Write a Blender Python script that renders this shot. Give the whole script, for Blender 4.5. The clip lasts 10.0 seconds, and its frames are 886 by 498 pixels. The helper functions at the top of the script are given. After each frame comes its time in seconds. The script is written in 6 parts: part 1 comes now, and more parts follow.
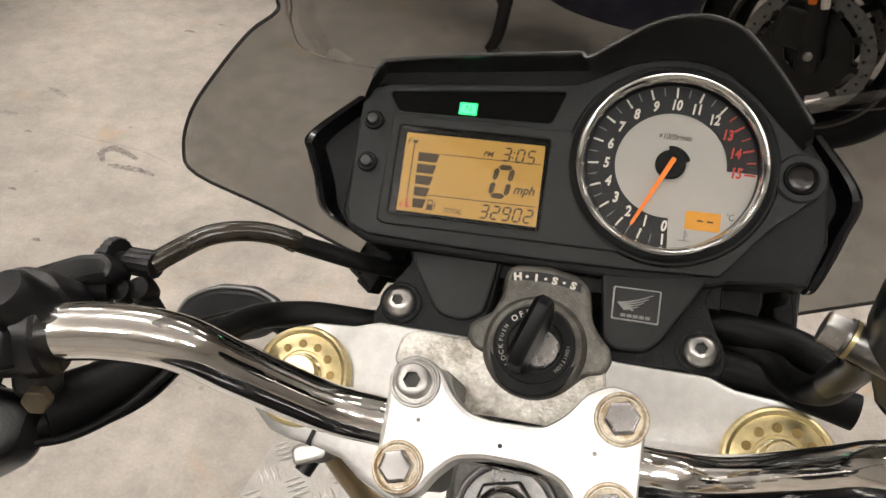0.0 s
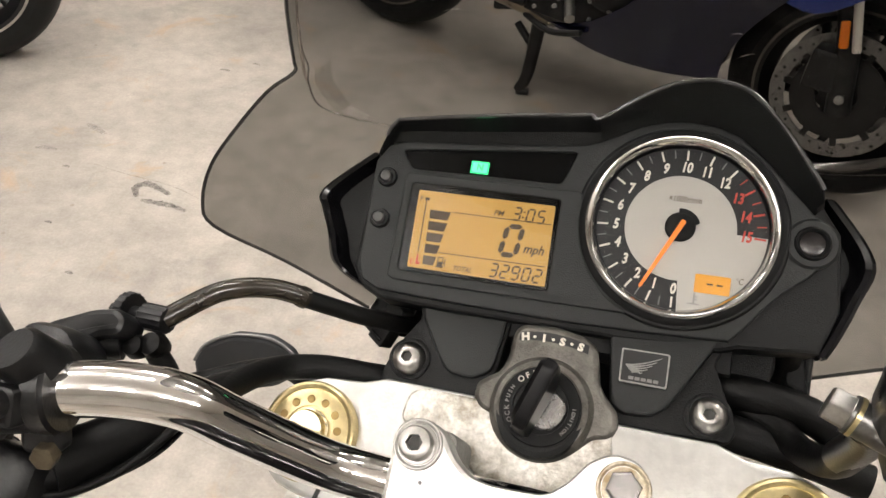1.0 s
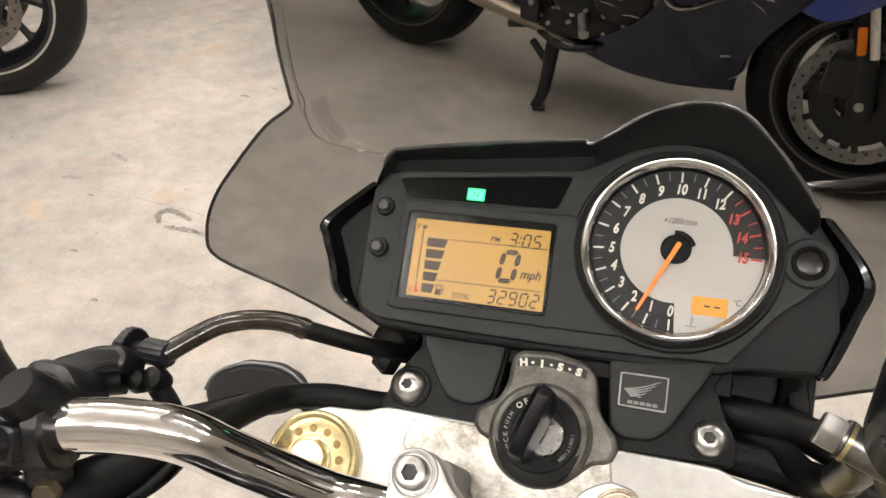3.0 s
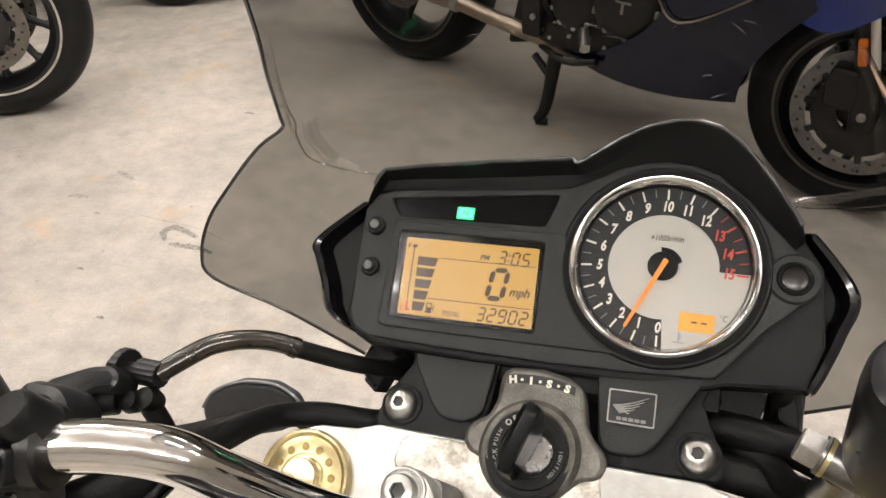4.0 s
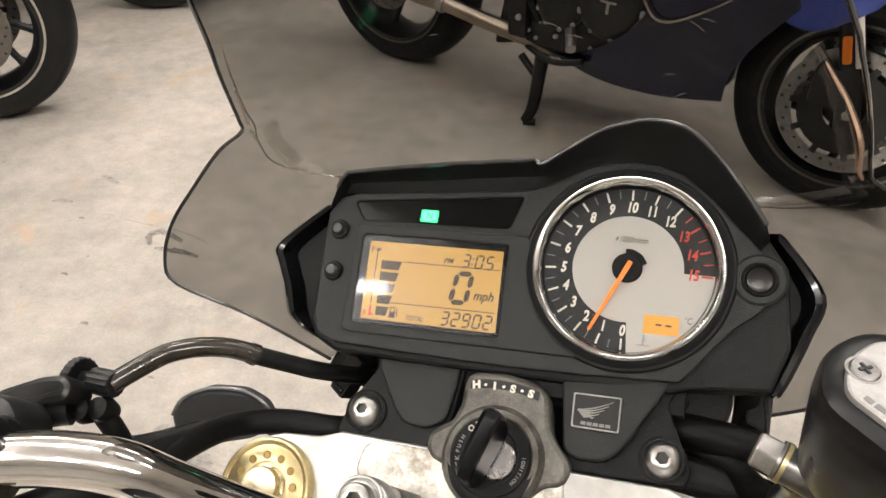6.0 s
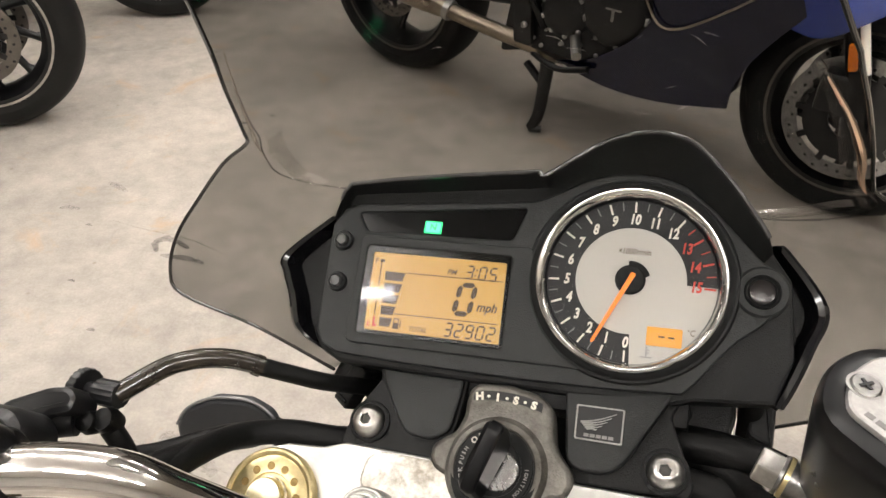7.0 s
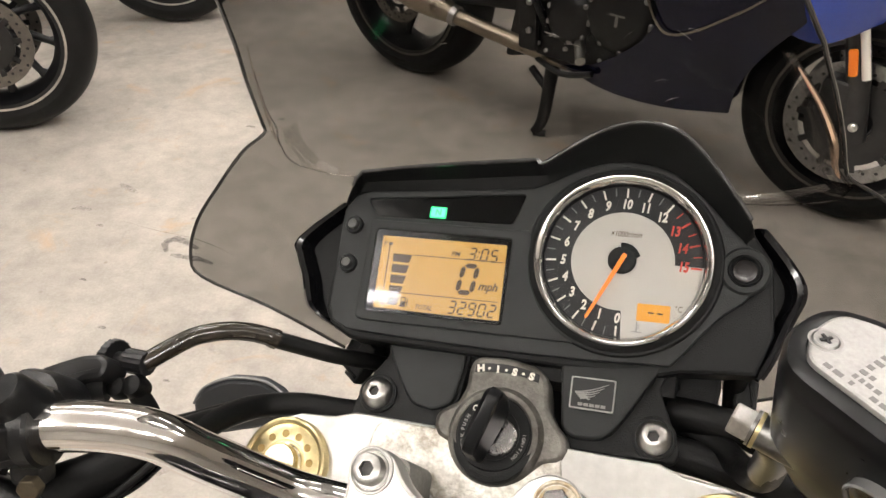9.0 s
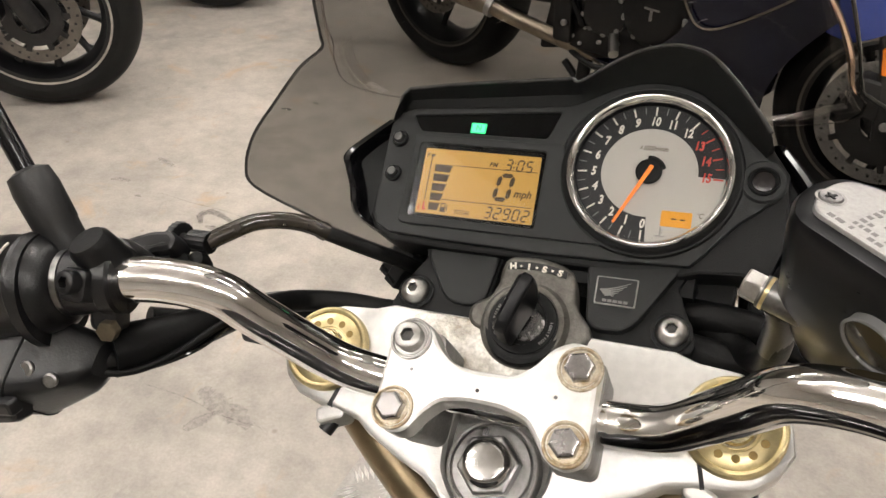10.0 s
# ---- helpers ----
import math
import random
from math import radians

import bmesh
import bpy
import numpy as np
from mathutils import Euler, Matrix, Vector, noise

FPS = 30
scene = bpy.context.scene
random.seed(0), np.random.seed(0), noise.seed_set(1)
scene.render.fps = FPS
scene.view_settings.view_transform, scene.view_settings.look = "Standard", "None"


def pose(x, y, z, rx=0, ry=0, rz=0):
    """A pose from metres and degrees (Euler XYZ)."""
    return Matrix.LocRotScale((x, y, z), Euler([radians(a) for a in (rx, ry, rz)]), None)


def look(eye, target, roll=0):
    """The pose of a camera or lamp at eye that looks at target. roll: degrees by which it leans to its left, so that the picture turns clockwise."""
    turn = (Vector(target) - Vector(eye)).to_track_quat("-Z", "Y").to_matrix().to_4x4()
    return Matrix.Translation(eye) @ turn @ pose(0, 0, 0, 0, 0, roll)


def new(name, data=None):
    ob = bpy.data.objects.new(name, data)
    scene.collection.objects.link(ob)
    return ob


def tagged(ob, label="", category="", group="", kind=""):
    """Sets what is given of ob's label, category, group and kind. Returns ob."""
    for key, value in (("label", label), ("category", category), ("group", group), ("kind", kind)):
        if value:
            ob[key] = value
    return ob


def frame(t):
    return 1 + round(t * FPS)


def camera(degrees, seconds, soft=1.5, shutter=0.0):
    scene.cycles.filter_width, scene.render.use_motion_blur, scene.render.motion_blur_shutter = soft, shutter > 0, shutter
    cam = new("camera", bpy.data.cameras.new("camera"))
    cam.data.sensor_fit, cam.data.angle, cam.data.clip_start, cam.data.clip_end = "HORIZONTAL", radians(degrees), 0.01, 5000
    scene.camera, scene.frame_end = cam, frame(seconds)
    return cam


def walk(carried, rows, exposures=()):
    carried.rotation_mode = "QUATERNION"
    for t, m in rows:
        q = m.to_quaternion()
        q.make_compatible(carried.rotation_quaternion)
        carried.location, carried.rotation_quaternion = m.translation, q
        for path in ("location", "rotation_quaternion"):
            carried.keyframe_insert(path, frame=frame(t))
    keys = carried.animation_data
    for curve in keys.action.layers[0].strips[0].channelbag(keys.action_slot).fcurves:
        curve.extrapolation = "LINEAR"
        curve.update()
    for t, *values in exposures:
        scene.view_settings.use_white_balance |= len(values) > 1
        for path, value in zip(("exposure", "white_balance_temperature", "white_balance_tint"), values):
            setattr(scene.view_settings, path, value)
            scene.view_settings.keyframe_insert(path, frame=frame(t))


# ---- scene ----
cam = camera(59.57, 10.0)
PATH = [
    (0.0, (0.0241, 0.0166, 1.1513), (0.0218, 0.7542, 0.4760), 6.78),
    (0.5, (0.0324, 0.0245, 1.1686), (0.0102, 0.7811, 0.5151), 6.12),
    (1.0, (0.0328, 0.0233, 1.1635), (-0.0131, 0.7853, 0.5175), 5.55),
    (1.5, (0.0402, 0.0237, 1.1544), (-0.0109, 0.7826, 0.5051), 4.89),
    (2.0, (0.0470, 0.0310, 1.1624), (-0.0096, 0.7963, 0.5212), 4.07),
    (2.5, (0.0463, 0.0276, 1.1671), (-0.0227, 0.7953, 0.5300), 3.36),
    (4.0, (0.0560, 0.0255, 1.1762), (-0.0362, 0.8061, 0.5579), 1.50),
    (4.5, (0.0695, 0.0375, 1.1714), (-0.0111, 0.8206, 0.5547), 1.39),
    (5.0, (0.0676, 0.0364, 1.1716), (-0.0069, 0.8186, 0.5530), 1.50),
    (6.5, (0.0725, 0.0324, 1.1755), (-0.0174, 0.8165, 0.5614), 1.16),
    (7.0, (0.0723, 0.0338, 1.1769), (-0.0202, 0.8199, 0.5658), 1.02),
    (7.5, (0.0720, 0.0331, 1.1766), (-0.0214, 0.8186, 0.5648), 0.64),
    (8.0, (0.0747, 0.0282, 1.1767), (-0.0170, 0.8118, 0.5622), 0.42),
    (8.5, (0.0734, 0.0249, 1.1792), (-0.0185, 0.8117, 0.5689), 0.60),
    (9.0, (0.0766, 0.0042, 1.1834), (-0.0235, 0.7946, 0.5790), 0.95),
    (9.5, (0.0711, -0.0413, 1.1712), (-0.0601, 0.7509, 0.5752), 1.78),
    (10.0, (0.0784, -0.0579, 1.1581), (-0.0523, 0.7314, 0.5582), 2.12),
]
walk(cam, [(t, look(eye, target, roll)) for t, eye, target, roll in PATH],
     exposures=((0.0, -0.30), (0.6, -0.1), (1.5, 0.05), (2.5, 0.14), (4.5, 0.16), (7.0, 0.13), (8.0, 0.16), (9.0, 0.12), (9.5, 0.0), (10.0, -0.1)))

# world, lamps and exposure
world = bpy.data.worlds.new("shop_world")
scene.world = world
world.use_nodes = True
world.node_tree.nodes["Background"].inputs[0].default_value = (0.9, 0.95, 1.0, 1)
world.node_tree.nodes["Background"].inputs[1].default_value = 0.02
LAMP_GLOW = 32.0


# ---------------------------------------------------------------- materials
def material(name, color, rough=0.5, metal=0.0, noise_amt=0.0, noise_scale=40.0, bump=0.0, bump_scale=200.0,
             color2=None, fine=0.0, rough_var=0.0, spec=0.5, coat=0.0):
    m = bpy.data.materials.new(name)
    m.use_nodes = True
    nt = m.node_tree
    b = nt.nodes["Principled BSDF"]
    b.inputs["Base Color"].default_value = (*color, 1)
    b.inputs["Roughness"].default_value = rough
    b.inputs["Metallic"].default_value = metal
    b.inputs["Specular IOR Level"].default_value = spec
    b.inputs["Coat Weight"].default_value = coat
    tc = nt.nodes.new("ShaderNodeTexCoord")
    if noise_amt or color2:
        n1 = nt.nodes.new("ShaderNodeTexNoise")
        n1.inputs["Scale"].default_value, n1.inputs["Detail"].default_value = noise_scale, 6
        n1.inputs["Roughness"].default_value = 0.65
        nt.links.new(tc.outputs["Object"], n1.inputs["Vector"])
        ramp = nt.nodes.new("ShaderNodeValToRGB")
        c2 = color2 or tuple(c * (1 - noise_amt) for c in color)
        ramp.color_ramp.elements[0].position, ramp.color_ramp.elements[1].position = 0.38, 0.62
        ramp.color_ramp.elements[0].color, ramp.color_ramp.elements[1].color = (*c2, 1), (*color, 1)
        nt.links.new(n1.outputs["Fac"], ramp.inputs["Fac"])
        out = ramp.outputs["Color"]
        if fine:
            n3 = nt.nodes.new("ShaderNodeTexNoise")
            n3.inputs["Scale"].default_value, n3.inputs["Detail"].default_value = noise_scale * 9, 4
            nt.links.new(tc.outputs["Object"], n3.inputs["Vector"])
            mp = nt.nodes.new("ShaderNodeMapRange")
            mp.inputs["From Min"].default_value, mp.inputs["From Max"].default_value = 0.3, 0.7
            mp.inputs["To Min"].default_value, mp.inputs["To Max"].default_value = 1 - fine, 1 + fine * 0.4
            nt.links.new(n3.outputs["Fac"], mp.inputs["Value"])
            mx = nt.nodes.new("ShaderNodeMix")
            mx.data_type, mx.blend_type = "RGBA", "MULTIPLY"
            mx.inputs["Factor"].default_value = 1.0
            nt.links.new(out, mx.inputs["A"])
            nt.links.new(mp.outputs["Result"], mx.inputs["B"])
            out = mx.outputs["Result"]
        nt.links.new(out, b.inputs["Base Color"])
        if rough_var:
            mr = nt.nodes.new("ShaderNodeMapRange")
            mr.inputs["To Min"].default_value, mr.inputs["To Max"].default_value = rough - rough_var, rough + rough_var
            nt.links.new(n1.outputs["Fac"], mr.inputs["Value"])
            nt.links.new(mr.outputs["Result"], b.inputs["Roughness"])
    if bump:
        n2 = nt.nodes.new("ShaderNodeTexNoise")
        n2.inputs["Scale"].default_value, n2.inputs["Detail"].default_value = bump_scale, 3
        nt.links.new(tc.outputs["Object"], n2.inputs["Vector"])
        bp = nt.nodes.new("ShaderNodeBump")
        bp.inputs["Strength"].default_value, bp.inputs["Distance"].default_value = bump, 0.001
        nt.links.new(n2.outputs["Fac"], bp.inputs["Height"])
        nt.links.new(bp.outputs["Normal"], b.inputs["Normal"])
    return m


def clear_pane(name, tint, gloss_rough=0.02, ior=1.45, gloss=1.0):
    """A thin clear or smoked sheet: tinted see-through with a Fresnel gloss on top."""
    m = bpy.data.materials.new(name)
    m.use_nodes = True
    nt = m.node_tree
    nt.nodes.remove(nt.nodes["Principled BSDF"])
    tr, gl = nt.nodes.new("ShaderNodeBsdfTransparent"), nt.nodes.new("ShaderNodeBsdfGlossy")
    fr, mix = nt.nodes.new("ShaderNodeFresnel"), nt.nodes.new("ShaderNodeMixShader")
    tr.inputs["Color"].default_value = (*tint, 1)
    gl.inputs["Roughness"].default_value = gloss_rough
    fr.inputs["IOR"].default_value = ior
    weaker = nt.nodes.new("ShaderNodeMath")
    weaker.operation, weaker.inputs[1].default_value = "MULTIPLY", gloss
    nt.links.new(fr.outputs[0], weaker.inputs[0])
    nt.links.new(weaker.outputs[0], mix.inputs[0])
    nt.links.new(tr.outputs[0], mix.inputs[1])
    nt.links.new(gl.outputs[0], mix.inputs[2])
    nt.links.new(mix.outputs[0], nt.nodes["Material Output"].inputs[0])
    return m


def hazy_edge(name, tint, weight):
    """A polished acrylic edge: see-through, its frosted sheen tinted to paint glints and shade."""
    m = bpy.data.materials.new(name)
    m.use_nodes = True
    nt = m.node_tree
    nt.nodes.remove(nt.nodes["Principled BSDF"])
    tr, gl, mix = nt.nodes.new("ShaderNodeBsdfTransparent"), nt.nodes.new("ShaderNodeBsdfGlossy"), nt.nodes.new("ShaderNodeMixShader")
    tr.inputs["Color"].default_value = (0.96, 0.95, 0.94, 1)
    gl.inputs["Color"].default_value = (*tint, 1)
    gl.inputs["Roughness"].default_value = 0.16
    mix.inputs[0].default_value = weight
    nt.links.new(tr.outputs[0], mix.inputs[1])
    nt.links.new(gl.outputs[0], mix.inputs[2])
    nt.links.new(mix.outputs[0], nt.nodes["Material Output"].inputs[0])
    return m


def glowing(name, color, strength, base=(0.02, 0.02, 0.02)):
    m = material(name, base, 0.3)
    b = m.node_tree.nodes["Principled BSDF"]
    b.inputs["Emission Color"].default_value = (*color, 1)
    b.inputs["Emission Strength"].default_value = strength
    return m


def concrete(name):
    """Pale polished shop concrete: broad clouds, fine grain, rusty specks and grey scuffs."""
    m = bpy.data.materials.new(name)
    m.use_nodes = True
    nt = m.node_tree
    b = nt.nodes["Principled BSDF"]
    tc = nt.nodes.new("ShaderNodeTexCoord")

    def nz(scale, detail=6, rough=0.6, dist=0.0):
        n = nt.nodes.new("ShaderNodeTexNoise")
        n.inputs["Scale"].default_value, n.inputs["Detail"].default_value = scale, detail
        n.inputs["Roughness"].default_value, n.inputs["Distortion"].default_value = rough, dist
        nt.links.new(tc.outputs["Object"], n.inputs["Vector"])
        return n.outputs["Fac"]

    def ramp(fac, stops):
        r = nt.nodes.new("ShaderNodeValToRGB")
        e = r.color_ramp.elements
        while len(e) < len(stops):
            e.new(0.5)
        for el, (p, c) in zip(e, stops):
            el.position, el.color = p, (*c, 1)
        nt.links.new(fac, r.inputs["Fac"])
        return r.outputs["Color"]

    def mix(a, bb, fac, mode="MIX"):
        x = nt.nodes.new("ShaderNodeMix")
        x.data_type, x.blend_type = "RGBA", mode
        if isinstance(fac, float):
            x.inputs["Factor"].default_value = fac
        else:
            nt.links.new(fac, x.inputs["Factor"])
        for sock, v in (("A", a), ("B", bb)):
            if isinstance(v, tuple):
                x.inputs[sock].default_value = (*v, 1)
            else:
                nt.links.new(v, x.inputs[sock])
        return x.outputs["Result"]

    base = ramp(nz(1.7, 8, 0.62, 0.4), [(0.3, (0.31, 0.285, 0.26)), (0.5, (0.445, 0.41, 0.366)), (0.7, (0.56, 0.51, 0.456))])
    base = mix(base, ramp(nz(14, 6, 0.7), [(0.33, (0.80, 0.79, 0.78)), (0.66, (1.08, 1.07, 1.06))]), 1.0, "MULTIPLY")
    base = mix(base, ramp(nz(160, 4, 0.6), [(0.3, (0.90, 0.90, 0.90)), (0.7, (1.06, 1.06, 1.06))]), 1.0, "MULTIPLY")
    rust = ramp(nz(5.5, 5, 0.6, 0.8), [(0.59, (0, 0, 0)), (0.72, (0.6, 0.6, 0.6))])
    base = mix(base, (0.50, 0.34, 0.20), rust)
    scuff = ramp(nz(3.3, 9, 0.75, 1.6), [(0.58, (0, 0, 0)), (0.72, (0.6, 0.6, 0.6))])
    base = mix(base, (0.20, 0.19, 0.18), scuff)
    dots = nt.nodes.new("ShaderNodeTexVoronoi")
    dots.inputs["Scale"].default_value = 9.0
    nt.links.new(tc.outputs["Object"], dots.inputs["Vector"])
    spot = ramp(dots.outputs["Distance"], [(0.025, (0.55, 0.55, 0.55)), (0.06, (0, 0, 0))])
    base = mix(base, (0.22, 0.18, 0.14), spot)
    nt.links.new(base, b.inputs["Base Color"])
    rr = nt.nodes.new("ShaderNodeMapRange")
    rr.inputs["To Min"].default_value, rr.inputs["To Max"].default_value = 0.42, 0.62
    nt.links.new(nz(2.4), rr.inputs["Value"])
    nt.links.new(rr.outputs["Result"], b.inputs["Roughness"])
    bp = nt.nodes.new("ShaderNodeBump")
    bp.inputs["Strength"].default_value, bp.inputs["Distance"].default_value = 0.08, 0.002
    nt.links.new(nz(60, 5), bp.inputs["Height"])
    nt.links.new(bp.outputs["Normal"], b.inputs["Normal"])
    return m


def worn_film(name, color, least, most):
    """A thin patchy film rubbed onto the floor: the concrete shows through it."""
    m = material(name, color, 0.6, noise_amt=0.2, noise_scale=60)
    nt = m.node_tree
    tc, n, mp = nt.nodes.new("ShaderNodeTexCoord"), nt.nodes.new("ShaderNodeTexNoise"), nt.nodes.new("ShaderNodeMapRange")
    n.inputs["Scale"].default_value, n.inputs["Detail"].default_value, n.inputs["Roughness"].default_value = 75, 7, 0.7
    mp.inputs["From Min"].default_value, mp.inputs["From Max"].default_value = 0.36, 0.70
    mp.inputs["To Min"].default_value, mp.inputs["To Max"].default_value = least, most
    nt.links.new(tc.outputs["Object"], n.inputs["Vector"])
    nt.links.new(n.outputs["Fac"], mp.inputs["Value"])
    nt.links.new(mp.outputs["Result"], nt.nodes["Principled BSDF"].inputs["Alpha"])
    return m


M_LIGHT = glowing("lit_diffuser", (1.0, 0.955, 0.91), LAMP_GLOW, (0.8, 0.8, 0.8))
M_FLOOR = concrete("polished_concrete")
M_WALL = material("painted_block_wall", (0.62, 0.60, 0.56), 0.7, noise_amt=0.12, noise_scale=2.0, bump=0.2, bump_scale=60)
M_CEIL = material("white_ceiling_board", (0.82, 0.80, 0.77), 0.8, noise_amt=0.06, noise_scale=3.0)
M_PLASTIC = material("matt_black_plastic", (0.0062, 0.0066, 0.0068), 0.44, noise_amt=0.25, noise_scale=25, bump=0.35, bump_scale=1400, rough_var=0.06, spec=0.24)
M_FACE = material("charcoal_grained_plastic", (0.0155, 0.0170, 0.0172), 0.46, noise_amt=0.2, noise_scale=30, bump=0.28, bump_scale=1500, rough_var=0.05, spec=0.36)
M_GLOSS = material("gloss_black_paint", (0.005, 0.005, 0.006), 0.07, spec=0.4, coat=0.1)
M_RUBBER = material("black_rubber", (0.005, 0.005, 0.005), 0.48, noise_amt=0.3, noise_scale=60, bump=0.2, bump_scale=500, spec=0.2)
M_CASTBLACK = material("satin_black_cast_metal", (0.010, 0.010, 0.011), 0.32, 0.08, noise_amt=0.4, noise_scale=50, bump=0.14, bump_scale=900, rough_var=0.12)
M_CHROME = material("chrome_plating", (0.80, 0.78, 0.76), 0.04, 1.0, noise_amt=0.05, noise_scale=30, bump=0.012, bump_scale=300, rough_var=0.02)
M_ALLOY = material("brushed_silver_alloy", (0.92, 0.91, 0.89), 0.36, 0.93, noise_amt=0.10, noise_scale=25, fine=0.08, bump=0.12, bump_scale=700, rough_var=0.08)
M_CAST = material("worn_cast_alloy", (0.86, 0.84, 0.79), 0.42, 0.85, color2=(0.30, 0.27, 0.22), noise_scale=55, fine=0.2, bump=0.5, bump_scale=600, rough_var=0.1)
M_KEYCAST = material("grey_cast_housing", (0.20, 0.19, 0.172), 0.42, 0.6, color2=(0.10, 0.094, 0.083), noise_scale=60, fine=0.15, bump=0.4, bump_scale=800, rough_var=0.1)
M_GOLD = material("gold_anodised_alloy", (0.80, 0.67, 0.37), 0.30, 0.9, noise_amt=0.15, noise_scale=50, fine=0.1, rough_var=0.08)
M_GOLDDARK = material("dark_gold_bore", (0.42, 0.29, 0.11), 0.45, 0.7, noise_amt=0.3, noise_scale=90)
M_CASTGREY = material("grey_rough_casting", (0.34, 0.33, 0.315), 0.5, 0.6, noise_amt=0.25, noise_scale=60, fine=0.15, bump=0.3, bump_scale=600)
M_STEEL = material("zinc_steel", (0.55, 0.54, 0.52), 0.33, 1.0, noise_amt=0.2, noise_scale=90, fine=0.1, rough_var=0.08)
M_SOCKET = material("dull_socket_bottom", (0.10, 0.098, 0.095), 0.7, 0.0, noise_amt=0.3, noise_scale=150)
M_DOME = material("dull_domed_steel", (0.58, 0.57, 0.55), 0.30, 1.0, noise_amt=0.25, noise_scale=80, fine=0.1, rough_var=0.08)
M_RUST = material("tarnished_seat", (0.72, 0.66, 0.54), 0.36, 0.7, color2=(0.38, 0.28, 0.16), noise_scale=110, fine=0.25)
M_BRONZE = material("bronze_fork_tube", (0.26, 0.20, 0.12), 0.3, 0.8, noise_amt=0.25, noise_scale=25)
M_SMOKE = clear_pane("smoked_acrylic", (0.60, 0.598, 0.59), 0.05, 1.45, 0.012)
M_SMOKEEDGE = material("polished_acrylic_edge", (0.03, 0.028, 0.026), 0.08, coat=0.3)
M_LENS = clear_pane("clear_lens", (0.97, 0.97, 0.97), 0.03, 1.42, 0.14)
M_LCDLENS = clear_pane("clear_display_cover", (0.97, 0.97, 0.97), 0.05, 1.45, 1.0)
M_BEZEL = material("polished_bezel", (0.74, 0.73, 0.71), 0.11, 1.0, noise_amt=0.05, noise_scale=200)
# dark tint that paints the shade of the windscreen step
M_STEPSHADE = hazy_edge("painted_step_shade", (0.16, 0.14, 0.13), 0.30)
# warm bright tint standing in for the highlight at the bubble edge
M_STEPGLINT = hazy_edge("painted_step_glint", (1.0, 0.74, 0.58), 0.85)
M_TREADRIB = material("worn_tread_rib", (0.88, 0.86, 0.82), 0.30, 0.6, noise_amt=0.12, noise_scale=30)
M_TARNISH = material("tarnished_dark_bolt", (0.13, 0.105, 0.07), 0.48, 0.7, noise_amt=0.4, noise_scale=120)
M_CHROMEDARK = material("dark_chrome", (0.42, 0.41, 0.40), 0.10, 1.0, noise_amt=0.2, noise_scale=80, bump=0.03, bump_scale=300)
M_BOOT = material("worn_rubber_boot", (0.020, 0.020, 0.0205), 0.42, noise_amt=0.45, noise_scale=35, bump=0.25, bump_scale=300, rough_var=0.12)
M_GOLDPALE = material("pale_polished_gold", (0.90, 0.80, 0.54), 0.24, 0.9, noise_amt=0.1, noise_scale=60)
# lighter than the hood plastic, to paint the highlight along its rim
M_RIMBLACK = material("hood_rim_highlight", (0.06, 0.06, 0.06), 0.22, noise_amt=0.4, noise_scale=60, coat=0.6)
# pale haze that paints a streak of sheen on the moulded shoulder
M_STEPHAZE = hazy_edge("painted_shoulder_sheen", (0.95, 0.88, 0.84), 0.10)
M_STEPHAZE2 = hazy_edge("pale_screen_scuff", (0.85, 0.84, 0.84), 0.25)
# softer copper tint for the painted highlight on the left edge
M_COPPERGLINT = hazy_edge("painted_copper_glint", (0.95, 0.80, 0.68), 0.28)
M_YOKE = material("bare_yoke_alloy", (0.80, 0.79, 0.77), 0.40, 0.9, noise_amt=0.14, noise_scale=18, fine=0.1, bump=0.14, bump_scale=600, rough_var=0.08)
M_BOLTTOP = material("plated_bolt_head", (0.37, 0.355, 0.35), 0.27, 1.0, noise_amt=0.25, noise_scale=90, fine=0.12, rough_var=0.08)
M_LAMPCORE = glowing("pale_green_lamp", (0.13, 1.0, 0.40), 1.45, (0.05, 0.4, 0.2))
M_LAMPLETTER = glowing("dark_green_lamp_letter", (0.01, 0.42, 0.16), 0.7, (0.03, 0.2, 0.1))
M_BUTTON = material("worn_grey_button", (0.075, 0.075, 0.073), 0.34, noise_amt=0.35, noise_scale=120)
M_DIAL = material("black_dial_print", (0.016, 0.016, 0.017), 0.6)
M_SILVER = material("silver_dial_paint", (0.55, 0.53, 0.49), 0.45, 0.2, noise_amt=0.05, noise_scale=300, fine=0.12)
M_WHITE = material("cream_white_print", (0.80, 0.76, 0.68), 0.6)
M_GREYTICK = material("grey_print", (0.20, 0.20, 0.20), 0.6)
M_RED = material("red_print", (0.62, 0.07, 0.05), 0.6)
M_NEEDLE = glowing("orange_needle", (1.0, 0.22, 0.02), 0.35, (0.85, 0.22, 0.03))
M_AMBER = glowing("backlit_amber_display", (1.0, 0.48, 0.08), 0.22, (0.42, 0.268, 0.064))
M_AMBERSMALL = glowing("small_backlit_amber_display", (1.0, 0.36, 0.02), 0.30, (0.55, 0.27, 0.03))
M_SEG = material("display_segments", (0.085, 0.055, 0.025), 0.6)
M_GREEN = glowing("green_neutral_lamp", (0.005, 0.85, 0.22), 1.15, (0.05, 0.4, 0.2))
M_LAMPOFF = material("dark_warning_lens", (0.018, 0.015, 0.015), 0.2)
M_STRIP = material("smoked_warning_strip", (0.004, 0.004, 0.004), 0.16, spec=0.16)
M_GREYPRINT = material("grey_label_print", (0.30, 0.29, 0.28), 0.6)
